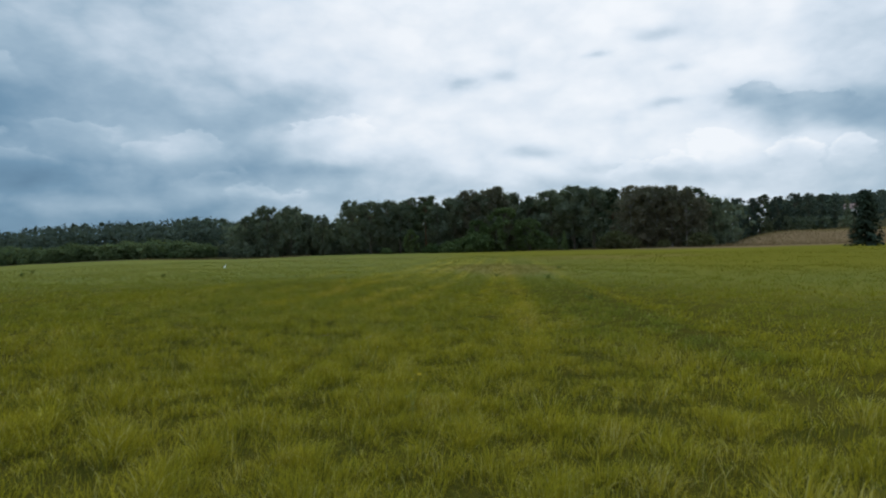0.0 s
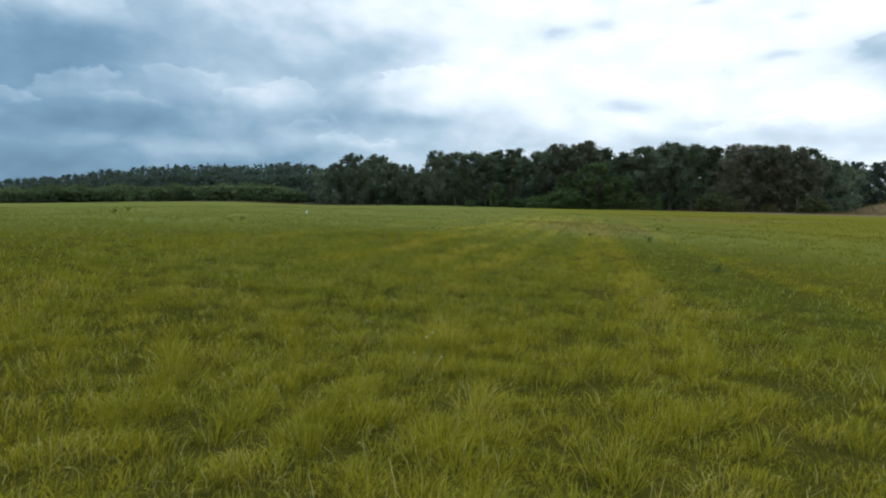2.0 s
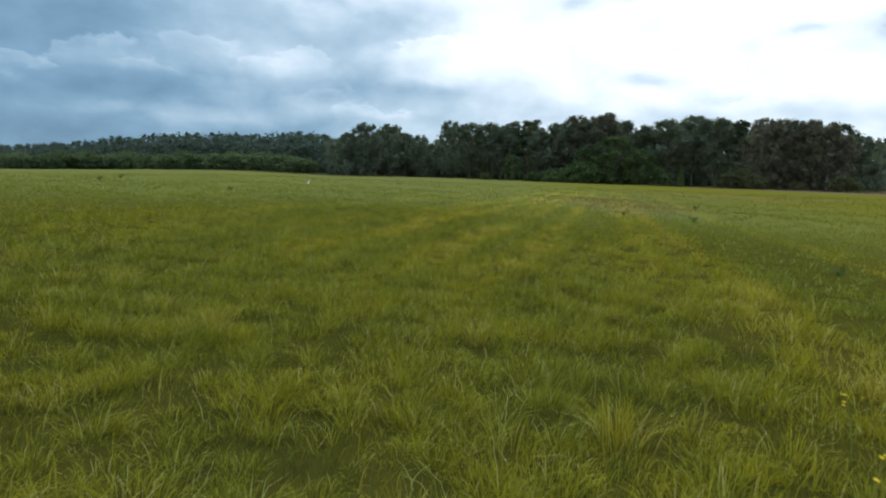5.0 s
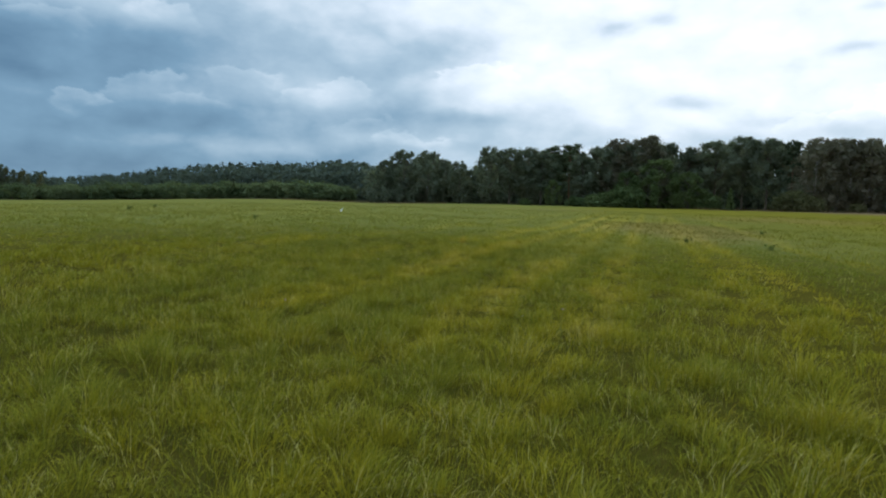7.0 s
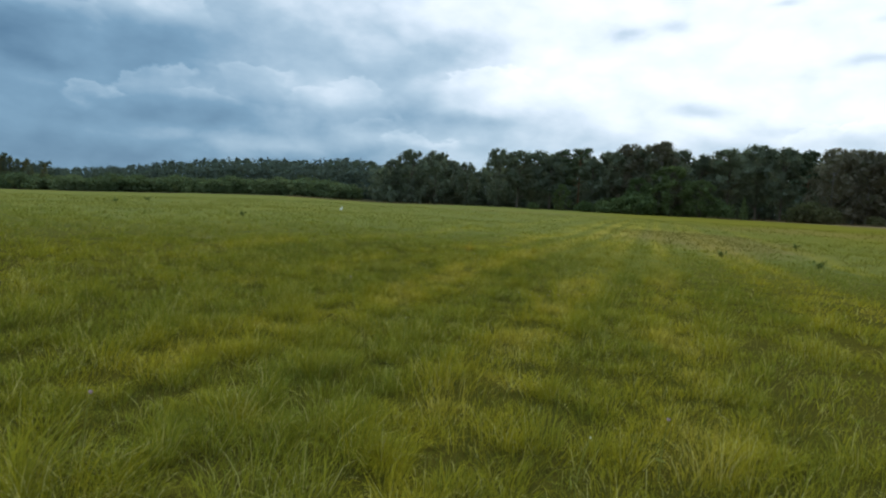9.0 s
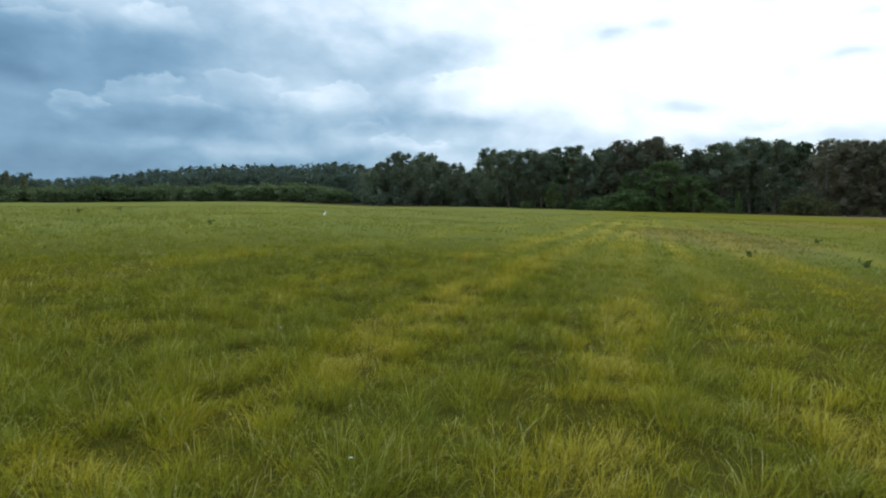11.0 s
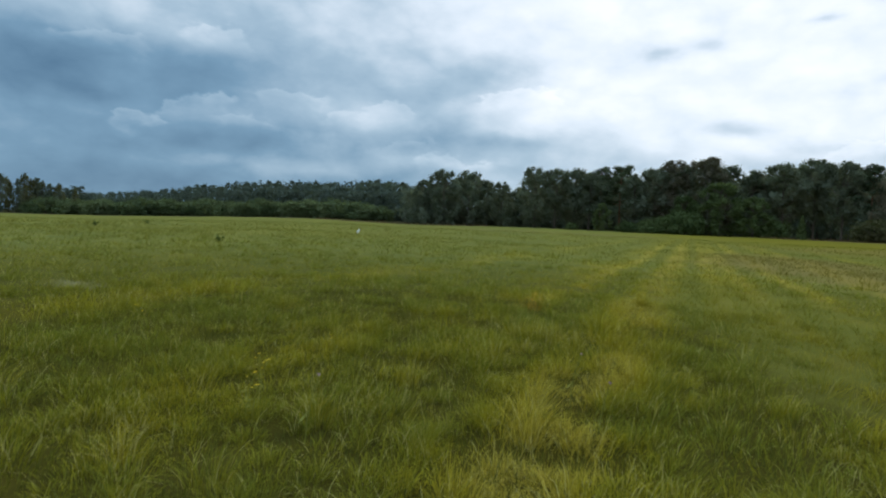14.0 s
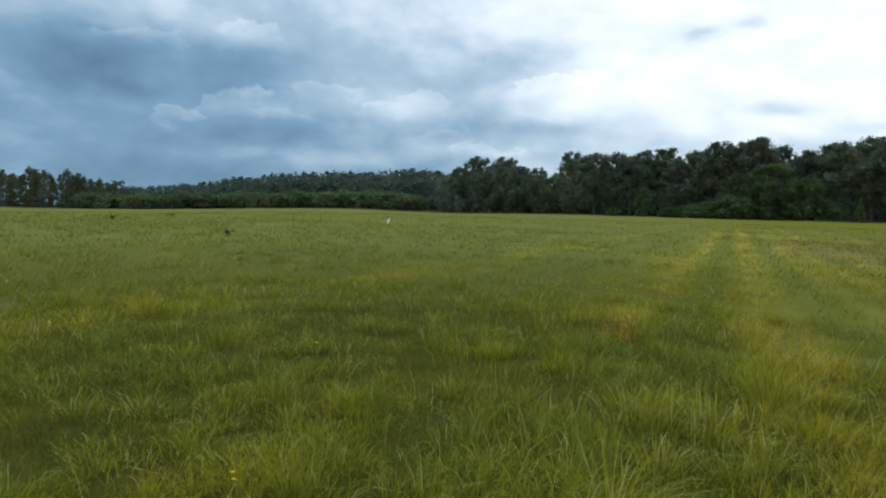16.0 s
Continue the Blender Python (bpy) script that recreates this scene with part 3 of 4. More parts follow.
def make_grass_cover():
    rng = np.random.RandomState(11)
    pile = Pile()

    def tufts(x, y, per, spread, size, width, segs, wild, pile=pile, arch=0.52):
        n = len(x)
        tall = size * np.maximum(0.6, 1 + 0.30 * wobble(x, y, 1.3, 31) + 0.16 * wobble(x, y, 7.0, 32)) * rng.uniform(0.7, 1.3, n)
        tall *= np.clip(1 + 0.62 * wobble(x, y, 0.8, 33), 0.38, 1.6)   # clumps and hollows
        tall *= 1 + 0.36 * np.minimum(row_height(x, y), 1.0)
        loose = np.where(rng.uniform(0, 1, n) < 0.35, 2.2, 1.0)   # tight tussocks, and loose sward between them
        tall *= np.where(loose > 1, 0.80, 1.0)
        i = np.repeat(np.arange(n), per)
        k = len(i)
        a = rng.uniform(0, 6.283, k)
        u = np.sqrt(rng.uniform(0, 1, k))
        rad = spread * loose[i] * u * rng.uniform(0.75, 1.4, n)[i]
        bx, by = x[i] + np.cos(a) * rad, y[i] + np.sin(a) * rad
        wind = rng.normal(0.6, 0.6, n)[i]
        lean = np.abs(rng.normal(0.16, 0.18, k)) + arch * u + wild * (rng.uniform(0, 1, k) > 0.88) * rng.uniform(0.3, 0.9, k)
        d = np.where(rng.uniform(0, 1, k) < 0.8, a + rng.normal(0, 0.6, k), wind)
        high = tall[i] * (1.08 - 0.30 * u) * rng.uniform(0.72, 1.10, k)
        blades(pile, bx, by, d, np.minimum(lean, 1.7), high, width * rng.uniform(0.6, 1.3, k), segs, rng)

    # big old tussocks that arch outwards, each with a thin ring of thatch round it
    bigx, bigy = scatter(rng, -14, 12, 0.6, 34, 1.7)
    keep = off_line(bigx, bigy) < 6.0
    bigx, bigy = bigx[keep], bigy[keep]
    ring = rng.uniform(0.09, 0.16, len(bigx))

    def clear(x, y, wide=1.0):
        """Which places lie outside every ring."""
        free = np.ones(len(x), bool)
        for cx, cy, r in zip(bigx, bigy, ring):
            near = np.flatnonzero((np.abs(x - cx) < r) & (np.abs(y - cy) < r))
            free[near[np.hypot(x[near] - cx, y[near] - cy) < r * wide]] = False
        return free

    # beside the line: dense tussocks, then thinning out with distance as the pieces grow
    bands = (
        # from, to, tussocks per m2, blades each, spread, height, width, segments
        (0.0, 1.3, 30.0, 84, 0.078, 0.170, 0.0036, 2),
        (1.3, 3.4, 19.0, 76, 0.095, 0.180, 0.0044, 2),
        (3.4, 7.0, 11.0, 42, 0.13, 0.180, 0.0074, 2),
        (7.0, 15.0, 8.5, 19, 0.17, 0.185, 0.0150, 1),
        (15.0, 40.0, 2.8, 15, 0.32, 0.21, 0.034, 1),
        (40.0, 95.0, 0.7, 10, 0.60, 0.21, 0.070, 1),
    )
    for lo, hi, many, per, spread, size, width, segs in bands:
        x, y = scatter(rng, -30 - 1.5 * hi, 12 + 0.85 * hi, 0.6, 26 + hi, many)
        d = off_line(x, y)
        keep = (d >= lo) & (d < hi) & (np.hypot(x, y) < 188)
        if lo < 6.0:
            keep &= clear(x, y)
        tufts(x[keep], y[keep], per, spread, size, width, segs, 1.0, arch=0.85)
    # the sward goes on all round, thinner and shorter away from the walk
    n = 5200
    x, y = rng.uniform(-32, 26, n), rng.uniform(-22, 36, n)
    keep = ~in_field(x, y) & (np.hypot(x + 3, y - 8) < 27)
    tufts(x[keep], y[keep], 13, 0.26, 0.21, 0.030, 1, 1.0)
    x, y = bigx, bigy
    old = wobble(x, y, 1.1, 51) + rng.normal(0, 0.5, len(x)) > 0.25
    tufts(x[~old], y[~old], 100, 0.11, 0.225, 0.0033, 3, 1.1, arch=0.62)
    straw = Pile()
    tufts(x[old], y[old], 135, 0.12, 0.245, 0.0032, 3, 1.2, straw, arch=0.70)
    ob = new("grass_tussocks", straw.mesh("grass_tussocks", STRAW))
    tagged(ob, "straw-tipped tussocks arching out of the meadow grass", "grass", kind="stuff")
    # long thin blades that arch over the rest, coloured pale for straw and sheen
    x, y = scatter(rng, -14, 12, 0.6, 34, 170.0)
    keep = (off_line(x, y) < 4.5) & (wobble(x, y, 0.8, 71) + 0.5 * wobble(x, y, 3.0, 72) + rng.normal(0, 0.5, len(x)) > 0.15)
    x, y = x[keep], y[keep]
    n = len(x)
    pale = Pile()
    blades(pale, x, y, rng.uniform(0, 6.283, n), np.minimum(0.35 + np.abs(rng.normal(0.35, 0.35, n)), 1.6), rng.uniform(0.14, 0.26, n), rng.uniform(0.0018, 0.0030, n), 3, rng)
    ob = new("pale_grass", pale.mesh("pale_grass", PALE))
    tagged(ob, "long thin pale grass blades arching over the meadow", "grass", kind="stuff")
    # short undergrowth that closes the gaps between the tussocks
    x, y = scatter(rng, -14, 12, 0.6, 34, 950.0)
    keep = (off_line(x, y) < 3.6) & clear(x, y, 0.35) & (wobble(x, y, 0.8, 33) + rng.normal(0, 0.3, len(x)) > -0.45)
    x, y = x[keep], y[keep]
    n = len(x)
    thatch = Pile()
    blades(thatch, x, y, rng.uniform(0, 6.283, n), np.abs(rng.normal(0.45, 0.3, n)), rng.uniform(0.06, 0.13, n), rng.uniform(0.005, 0.009, n), 1, rng)
    ob = new("meadow_thatch", thatch.mesh("meadow_thatch", THATCH))
    tagged(ob, "low dull olive undergrowth between the grass tussocks", "undergrowth", kind="stuff")
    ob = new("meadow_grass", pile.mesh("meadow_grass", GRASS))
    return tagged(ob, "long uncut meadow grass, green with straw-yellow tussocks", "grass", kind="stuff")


make_grass_cover()


def make_dry_grass():
    """Tall dry grass on the slope beside the wood and in a strip along its edge."""
    rng = np.random.RandomState(13)
    pile = Pile()
    az, r = rng.uniform(22.0, 36.0, 14000), rng.uniform(160, 266, 14000)
    keep = rng.uniform(0, 1, 14000) < smooth(r, 155, 195) * smooth(az, 21.5, 25)
    az2, r2 = rng.uniform(6.0, 25.0, 3400), rng.normal(189, 2.2, 3400)
    keep2 = rng.uniform(0, 1, 3400) < smooth(az2, 5, 15)
    az3, r3 = rng.uniform(-26.0, -12.0, 1800), rng.normal(199, 2.2, 1800)
    a, q = np.radians(np.concatenate([az[keep], az2[keep2], az3])), np.concatenate([r[keep], r2[keep2], r3])
    n = len(a)
    blades(pile, q * np.sin(a), q * np.cos(a), rng.uniform(0, 6.283, n), np.abs(rng.normal(0.3, 0.2, n)), rng.uniform(0.25, 0.65, n), rng.uniform(0.07, 0.20, n), 1, rng)
    ob = new("dry_grass", pile.mesh("dry_grass", DRY))
    return tagged(ob, "rough reddish-brown dry grass beside the wood", "grass", kind="stuff")


make_dry_grass()


# ---------------------------------------------------------------- trees
def crown_lobes(pile, rng, lobes, per, leaf, squash=0.8, stray=0.14, heart=0.16, top=None, order=0.45, bulk=(0.26, 0.45)):
    """Masses of leaf sprays round the lobe centres, the outer sprays turned outwards, a loose fringe beyond."""
    for c, rad in lobes:
        n = int(per * rng.uniform(0.8, 1.25))
        d = rng.normal(size=(n, 3))
        d[:, 2] = d[:, 2] * 0.9 + 0.22
        d /= np.linalg.norm(d, axis=1, keepdims=True)
        out = rng.uniform(0.35, 1.0, (n, 1)) ** 0.6 + np.minimum(np.abs(rng.normal(0, stray, (n, 1))), 2.0 * stray)
        form = rng.uniform(0.8, 1.25, 3) * np.array([1, 1, squash])
        pos = np.asarray(c) + d * rad * out * form
        if top is not None:   # no spray floats above the tree's height
            low = pos[:, 2] < top
            pos, d, n = pos[low], d[low], int(low.sum())
        pile.cards(pos, d + rng.normal(0, order, (n, 3)), rng.uniform(0.55, 1.3, n) * leaf, rng)
        # the shaded heart of the lobe, with larger sprays
        core = max(6, int(per * heart))
        d = rng.normal(size=(core, 3))
        d /= np.linalg.norm(d, axis=1, keepdims=True)
        pile.cards(np.asarray(c) + d * rad * 0.45, d + rng.normal(0, 0.4, (core, 3)), rng.uniform(*bulk, core) * rad, rng)


def broadleaf(seed, name, label, leaf_mat, bark_mat, wide=0.30, base=0.08, lobes=46, per=112, leaf=0.20, slim=1.0, category="tree", shoots=8, squash=0.9, widest=0.42):
    """A 20 m leaf tree: tapered trunk, limbs that fork into the crown, a domed crown of many lobes of leaf sprays."""
    rng = np.random.RandomState(seed)
    H = 20.0
    tree = new(name)
    lean = rng.normal(0, 0.5, 2)
    spine = [(lean[0] * t * t, lean[1] * t * t, H * 0.86 * t - 0.3) for t in np.linspace(0, 1, 7)]
    trunk = Pile()
    trunk.tube(spine, [0.30 * (1 - 0.88 * t) + 0.06 * (t == 0) for t in np.linspace(0, 1, 7)], 8)
    made = []
    for k in range(lobes):
        u = base + (0.965 - base) * (k + rng.uniform(0, 1)) / lobes
        if u < widest:
            prof = 0.72 + 0.28 * (u - base) / max(0.05, widest - base)
        else:
            prof = math.sqrt(max(0.0, 1 - ((u - widest) / (1.0 - widest)) ** 2.2))
        a = 2.4 * k + rng.normal(0, 0.5)
        rad = H * rng.uniform(0.060, 0.105) * (0.70 + 0.45 * prof)
        edge = wide * H * slim * prof
        reach = max(0.0, edge - 0.6 * rad) * (rng.uniform(0.72, 1.06) if k % 3 else rng.uniform(0.2, 0.65))
        z = min(H * u, H * rng.uniform(0.95, 1.0) - rad * squash * (1.0 if u > 0.8 else 1.2))
        made.append(((lean[0] * u * u + math.cos(a) * reach, lean[1] * u * u + math.sin(a) * reach, z), rad))
    # leading shoots make the top uneven
    for k in range(shoots):
        u, a = rng.uniform(0.80, 0.965), rng.uniform(0, 6.283)
        q = wide * H * slim * math.sqrt(max(0.0, 1 - ((u - widest) / (1.0 - widest)) ** 2.2)) * rng.uniform(0.3, 0.95)
        made.append(((lean[0] + math.cos(a) * q, lean[1] + math.sin(a) * q, H * u), H * rng.uniform(0.026, 0.042)))
    limbs = trunk
    for c, rad in made[::2]:
        t = max(0.12, min(0.95, c[2] / H - 0.14))
        root = np.array([lean[0] * t * t, lean[1] * t * t, H * 0.86 * t])
        tip = np.array(c)
        mid = (root + tip) / 2 + np.array([0, 0, -0.4]) + rng.normal(0, 0.3, 3)
        limbs.tube([root, mid, tip], [0.10, 0.07, 0.02], 5)
    crown = Pile()
    crown_lobes(crown, rng, made, per, leaf, squash, top=H)
    part("trunk", trunk, bark_mat, tree)
    part("crown", crown, leaf_mat, tree)
    return tagged(tree, label, category)


def pine(seed, label):
    """A 20 m pine: bare trunk, flat dark plates of needles towards the top."""
    rng = np.random.RandomState(seed)
    H = 20.0
    tree = new("pine_tree")
    trunk, crown = Pile(), Pile()
    limbs = trunk
    trunk.tube([(0.15 * math.sin(3 * t), 0, H * 0.95 * t - 0.3) for t in np.linspace(0, 1, 8)], [0.28 * (1 - 0.85 * t) for t in np.linspace(0, 1, 8)], 8)
    lobes = []
    for k in range(26):
        u = 0.42 + 0.55 * (k + rng.uniform(0, 1)) / 26
        a = 2.4 * k
        reach = H * 0.19 * (1.15 - u) / 0.6 * rng.uniform(0.5, 1.2) + 0.3
        c = (math.cos(a) * reach, math.sin(a) * reach, H * u)
        lobes.append((c, H * rng.uniform(0.05, 0.085)))
        limbs.tube([(0, 0, H * u - 0.9), (c[0] * 0.6, c[1] * 0.6, H * u - 0.35), c], [0.09, 0.06, 0.02], 5)
    crown_lobes(crown, rng, lobes, 100, 0.24, 0.62)
    part("trunk", trunk, BARK_PINE, tree)
    part("crown", crown, NEEDLES, tree)
    return tagged(tree, label, "tree")


def spruce(seed, label, wide=0.20, name="spruce_tree", mat=None, taper=0.8):
    """A 20 m spruce: whorls of drooping boughs that shorten to the top."""
    rng = np.random.RandomState(seed)
    H = 20.0
    tree = new(name)
    trunk, crown = Pile(), Pile()
    limbs = trunk
    trunk.tube([(0, 0, H * 0.98 * t - 0.3) for t in np.linspace(0, 1, 6)], [0.30 * (1 - 0.95 * t) for t in np.linspace(0, 1, 6)], 8)
    for k in range(120):
        u = 0.05 + 0.93 * (k / 120) ** 0.9
        a = 2.4 * k + rng.normal(0, 0.3)
        reach = wide * H * (1 - u) ** taper * rng.uniform(0.75, 1.12) + 0.18
        root, tip = np.array([0, 0, H * u]), np.array([math.cos(a) * reach, math.sin(a) * reach, H * u - 0.28 * reach])
        if k % 2 == 0:
            limbs.tube([root, (root + tip) / 2, tip], [0.06, 0.04, 0.012], 4)
        n = int(22 + 46 * (1 - u))
        t = rng.uniform(0.12, 1.05, n)
        pos = root + (tip - root) * t[:, None] + rng.normal(0, 0.22 + 0.25 * (1 - u), (n, 3)) * np.array([1, 1, 0.5])
        crown.cards(pos, rng.normal(0, 0.6, (n, 3)) + np.array([math.cos(a), math.sin(a), 0.7]), rng.uniform(0.2, 0.5, n), rng, 1.3)
    part("trunk", trunk, BARK, tree)
    part("crown", crown, mat or NEEDLES, tree)
    return tagged(tree, label, "tree")


def bush(seed, name, label, mat, lobes=16, per=120, leaf=0.16):
    """A 4 m bush: several stems from the ground and a broad, low head of leaves."""
    rng = np.random.RandomState(seed)
    top = new(name)
    stems, head = Pile(), Pile()
    made = []
    for k in range(lobes):
        a = 2.4 * k
        reach = 2.5 * math.sqrt((k + 0.5) / lobes) * rng.uniform(0.7, 1.1)
        rad = rng.uniform(0.75, 1.2)
        z = max(0.45, 4.0 * (1 - (reach / 3.1) ** 2 * 0.75) - rad * 0.8) * rng.uniform(0.75, 1.0)
        made.append(((math.cos(a) * reach, math.sin(a) * reach, z), rad))
        made.append(((math.cos(a) * reach, math.sin(a) * reach, z * 0.4), rad))
        stems.tube([(math.cos(a) * 0.25, math.sin(a) * 0.25, -0.2), (math.cos(a) * reach * 0.5, math.sin(a) * reach * 0.5, z * 0.6), made[-2][0]], [0.06, 0.04, 0.012], 5)
    crown_lobes(head, rng, made, per // 2, leaf, order=0.9)
    part("trunk", stems, BARK, top)
    part("foliage", head, mat, top)
    return tagged(top, label, "bush")


def stand(x, y, height, full=20.0, stretch=1.0, turn=0.0):
    """The pose of a tree of that height on the ground."""
    s = height / full
    return Matrix.Translation((x, y, land_at(x, y) - 0.05)) @ Matrix.Rotation(turn, 4, "Z") @ Matrix.Diagonal((s * stretch, s * stretch, s, 1))


EYE = 1.22
USED = {}


def plant(key, az, el, r, stretch=1.0, turn=None, group="", label=""):
    """Stand a tree of the kind key at heading az and distance r, its top el degrees above eye level."""
    x, y = spot(az, r)
    h = max(2.0, EYE + r * math.tan(radians(el)) - land_at(x, y))
    full = 4.0 if key in BUSHES else 20.0
    turn = random.uniform(0, 6.28) if turn is None else turn
    m = stand(x, y, h, full, stretch, turn)
    proto = KINDS[key]
    if key not in USED:
        USED[key] = proto
        proto.matrix_basis = m
        ob = proto
    else:
        ob = copy_thing(proto, Matrix.Identity(4))
        ob.matrix_basis = m
    return tagged(ob, label, group=group)


BUSHES = ("willow", "willow_b", "hazel", "hazel_b", "brown_bush")
KINDS = {
    "oak": broadleaf(1, "broadleaf_tree", "tall dark green leaf tree at the wood's edge", LEAF_DARK, BARK, 0.36),
    "oak_b": broadleaf(2, "broadleaf_tree", "tall dark green leaf tree at the wood's edge", LEAF_DARK, BARK, 0.33, 0.1),
    "alder": broadleaf(3, "broadleaf_tree", "dark green leaf tree with an uneven crown in the wood", LEAF_DARK, BARK, 0.29, 0.05),
    "round": broadleaf(4, "broadleaf_tree", "broad domed dark green leaf tree standing out of the wood", LEAF_DARK, BARK, 0.44, 0.04, 50),
    "fresh": broadleaf(5, "broadleaf_tree", "bushy fresh green leaf tree leafed to the ground", LEAF_FRESH, BARK, 0.42, 0.02, 50, 130, 0.20, widest=0.25),
    "birch": broadleaf(6, "birch_tree", "brownish birch tree with thin upright boughs", LEAF_BROWN, BARK_BIRCH, 0.30, 0.06, 46, 118, 0.17, shoots=22, squash=1.35),
    "birch_b": broadleaf(7, "birch_tree", "brownish birch tree with thin upright boughs", LEAF_BROWN, BARK_BIRCH, 0.27, 0.08, 44, 118, 0.17, shoots=22, squash=1.35),
    "aspen": broadleaf(8, "aspen_tree", "slender olive-green aspen tree at the field edge", LEAF_OLIVE, BARK, 0.18, 0.02, 24, 46, 0.27, squash=1.5, widest=0.3),
    "aspen_b": broadleaf(28, "aspen_tree", "slender dark green aspen tree at the field edge", LEAF_DARK, BARK, 0.19, 0.02, 24, 46, 0.27, squash=1.5, widest=0.3),
    "dim_oak": broadleaf(29, "broadleaf_tree", "dark leaf tree behind the brown slope, hazed blue-green", LEAF_FAR, BARK, 0.30, 0.05),
    "tall_oak": broadleaf(30, "broadleaf_tree", "tall dark leaf tree with a bare lower trunk", LEAF_DARK, BARK, 0.34, 0.30, widest=0.55),
    "tall_oak_b": broadleaf(31, "broadleaf_tree", "tall dark leaf tree with a bare lower trunk", LEAF_DARK, BARK, 0.31, 0.26, widest=0.55),
    "pine": pine(9, "dark pine tree rising above the wood"),
    "pine_b": pine(10, "dark pine tree rising above the wood"),
    "edge_spruce": spruce(12, "broad dark conifer standing alone in the meadow", 0.26, "lone_conifer", NEEDLES_DEEP, 0.5),
    "young_spruce": spruce(13, "small light green young conifer at the wood's edge", 0.22, "young_conifer", LEAF_FRESH),
    "willow": bush(14, "willow_bush", "grey-green willow bush along the field edge", LEAF_GREY),
    "willow_b": bush(15, "willow_bush", "grey-green willow bush along the field edge", LEAF_GREY, 20),
    "hazel": bush(16, "hazel_bush", "dark green bush under the wood's edge", LEAF_FRESH),
    "hazel_b": bush(17, "hazel_bush", "fresh green bush under the wood's edge", LEAF_FRESH),
    "brown_bush": bush(18, "dry_bush", "olive-brown bush in front of the birches", LEAF_OLIVE),
}

# the wood across the field, edge trees by heading, top and distance
WOOD = [
    ("round", -15.8, 5.35, 214, 1.0), ("round", -13.7, 5.35, 210, 0.95), ("oak_b", -17.4, 4.5, 216, 0.9), ("alder", -12.1, 4.6, 212, 1.0),
    ("alder", -10.9, 4.55, 206, 1.0), ("oak_b", -9.9, 3.9, 215, 1.0),
]
WOOD_MAIN = [
    ("oak", -8.2, 5.85, 205, 0.85), ("tall_oak_b", -6.6, 5.8, 203, 1.0), ("oak", -4.9, 5.85, 204, 0.9), ("pine", -3.0, 5.95, 206, 1.2),
    ("tall_oak", -3.9, 5.5, 200, 1.0), ("pine_b", -1.5, 6.15, 204, 1.2), ("alder", -0.4, 5.5, 200, 1.0), ("tall_oak_b", 1.1, 6.0, 204, 1.0),
    ("birch", 2.3, 6.55, 206, 1.1), ("oak", 3.5, 6.2, 204, 0.9), ("birch", 4.9, 6.85, 203, 1.25), ("oak_b", 6.4, 6.3, 206, 1.0),
    ("alder", 7.9, 5.9, 204, 1.0), ("birch_b", 8.7, 5.5, 206, 0.9),
]
WOOD_RIGHT = [
    ("tall_oak", 10.0, 6.4, 202, 1.1), ("tall_oak_b", 12.0, 6.75, 204, 0.85), ("tall_oak", 13.7, 6.6, 202, 0.95), ("pine", 15.4, 6.25, 204, 1.1),
    ("birch", 16.9, 6.35, 198, 1.15), ("birch_b", 18.3, 6.3, 197, 1.1), ("birch", 19.1, 6.15, 196, 1.05), ("birch_b", 20.3, 6.2, 196, 1.1),
    ("birch", 21.5, 5.9, 195, 1.0), ("pine_b", 22.2, 6.0, 206, 1.3), ("alder", 23.7, 5.0, 214, 1.1), ("birch_b", 22.6, 5.1, 195, 0.8),
]
WOOD_SLOPE = [
    ("dim_oak", 25.5, 4.85, 262, 1.0), ("dim_oak", 26.6, 4.75, 268, 0.85), ("pine", 27.4, 4.95, 272, 1.2), ("dim_oak", 28.5, 4.8, 270, 0.85), ("dim_oak", 29.6, 4.95, 274, 1.0),
    ("dim_oak", 30.6, 4.9, 276, 0.8), ("dim_oak", 31.5, 4.75, 280, 1.1), ("dim_oak", 32.3, 4.6, 290, 0.9),
]
FRONT = [
    ("fresh", 5.7, 4.95, 194, 1.25), ("fresh", 8.0, 3.9, 192, 1.2), ("fresh", -2.9, 3.1, 195, 0.9), ("hazel_b", -1.0, 1.9, 193, 1.1), ("hazel_b", 0.6, 2.1, 192, 1.2),
    ("hazel_b", 2.0, 2.5, 191, 1.2), ("hazel", 3.3, 3.0, 191, 1.1), ("fresh", 3.3, 3.9, 196, 1.1), ("hazel", -5.2, 1.5, 196, 1.2), ("young_spruce", 11.1, 2.6, 188, 1.0),
    ("brown_bush", 15.4, 2.6, 190, 1.2), ("brown_bush", 16.6, 2.2, 189, 1.2), ("hazel", 9.3, 2.4, 196, 1.3), ("brown_bush", 22.6, 2.2, 190, 1.2), ("brown_bush", 19.6, 1.6, 190, 1.2),
]
for rows in (WOOD, WOOD_MAIN, WOOD_RIGHT, WOOD_SLOPE, FRONT):
    for key, az, el, r, stretch in rows:
        plant(key, az, el, r, stretch, group="edge of the wood")


def crest(az):
    """How high the wood stands over eye level, in degrees, along its length."""
    return float(np.interp(az, (-18, -16, -13, -11, -10, -8.8, -3, 5, 8.5, 12, 20, 23.2, 25, 33), (4.1, 5.1, 5.1, 4.3, 3.7, 5.5, 5.7, 6.4, 5.4, 6.4, 5.9, 5.3, 4.6, 4.6)))


# the broad conifer that stands out in the meadow
plant("edge_spruce", 34.3, 4.9, 132, 1.15)

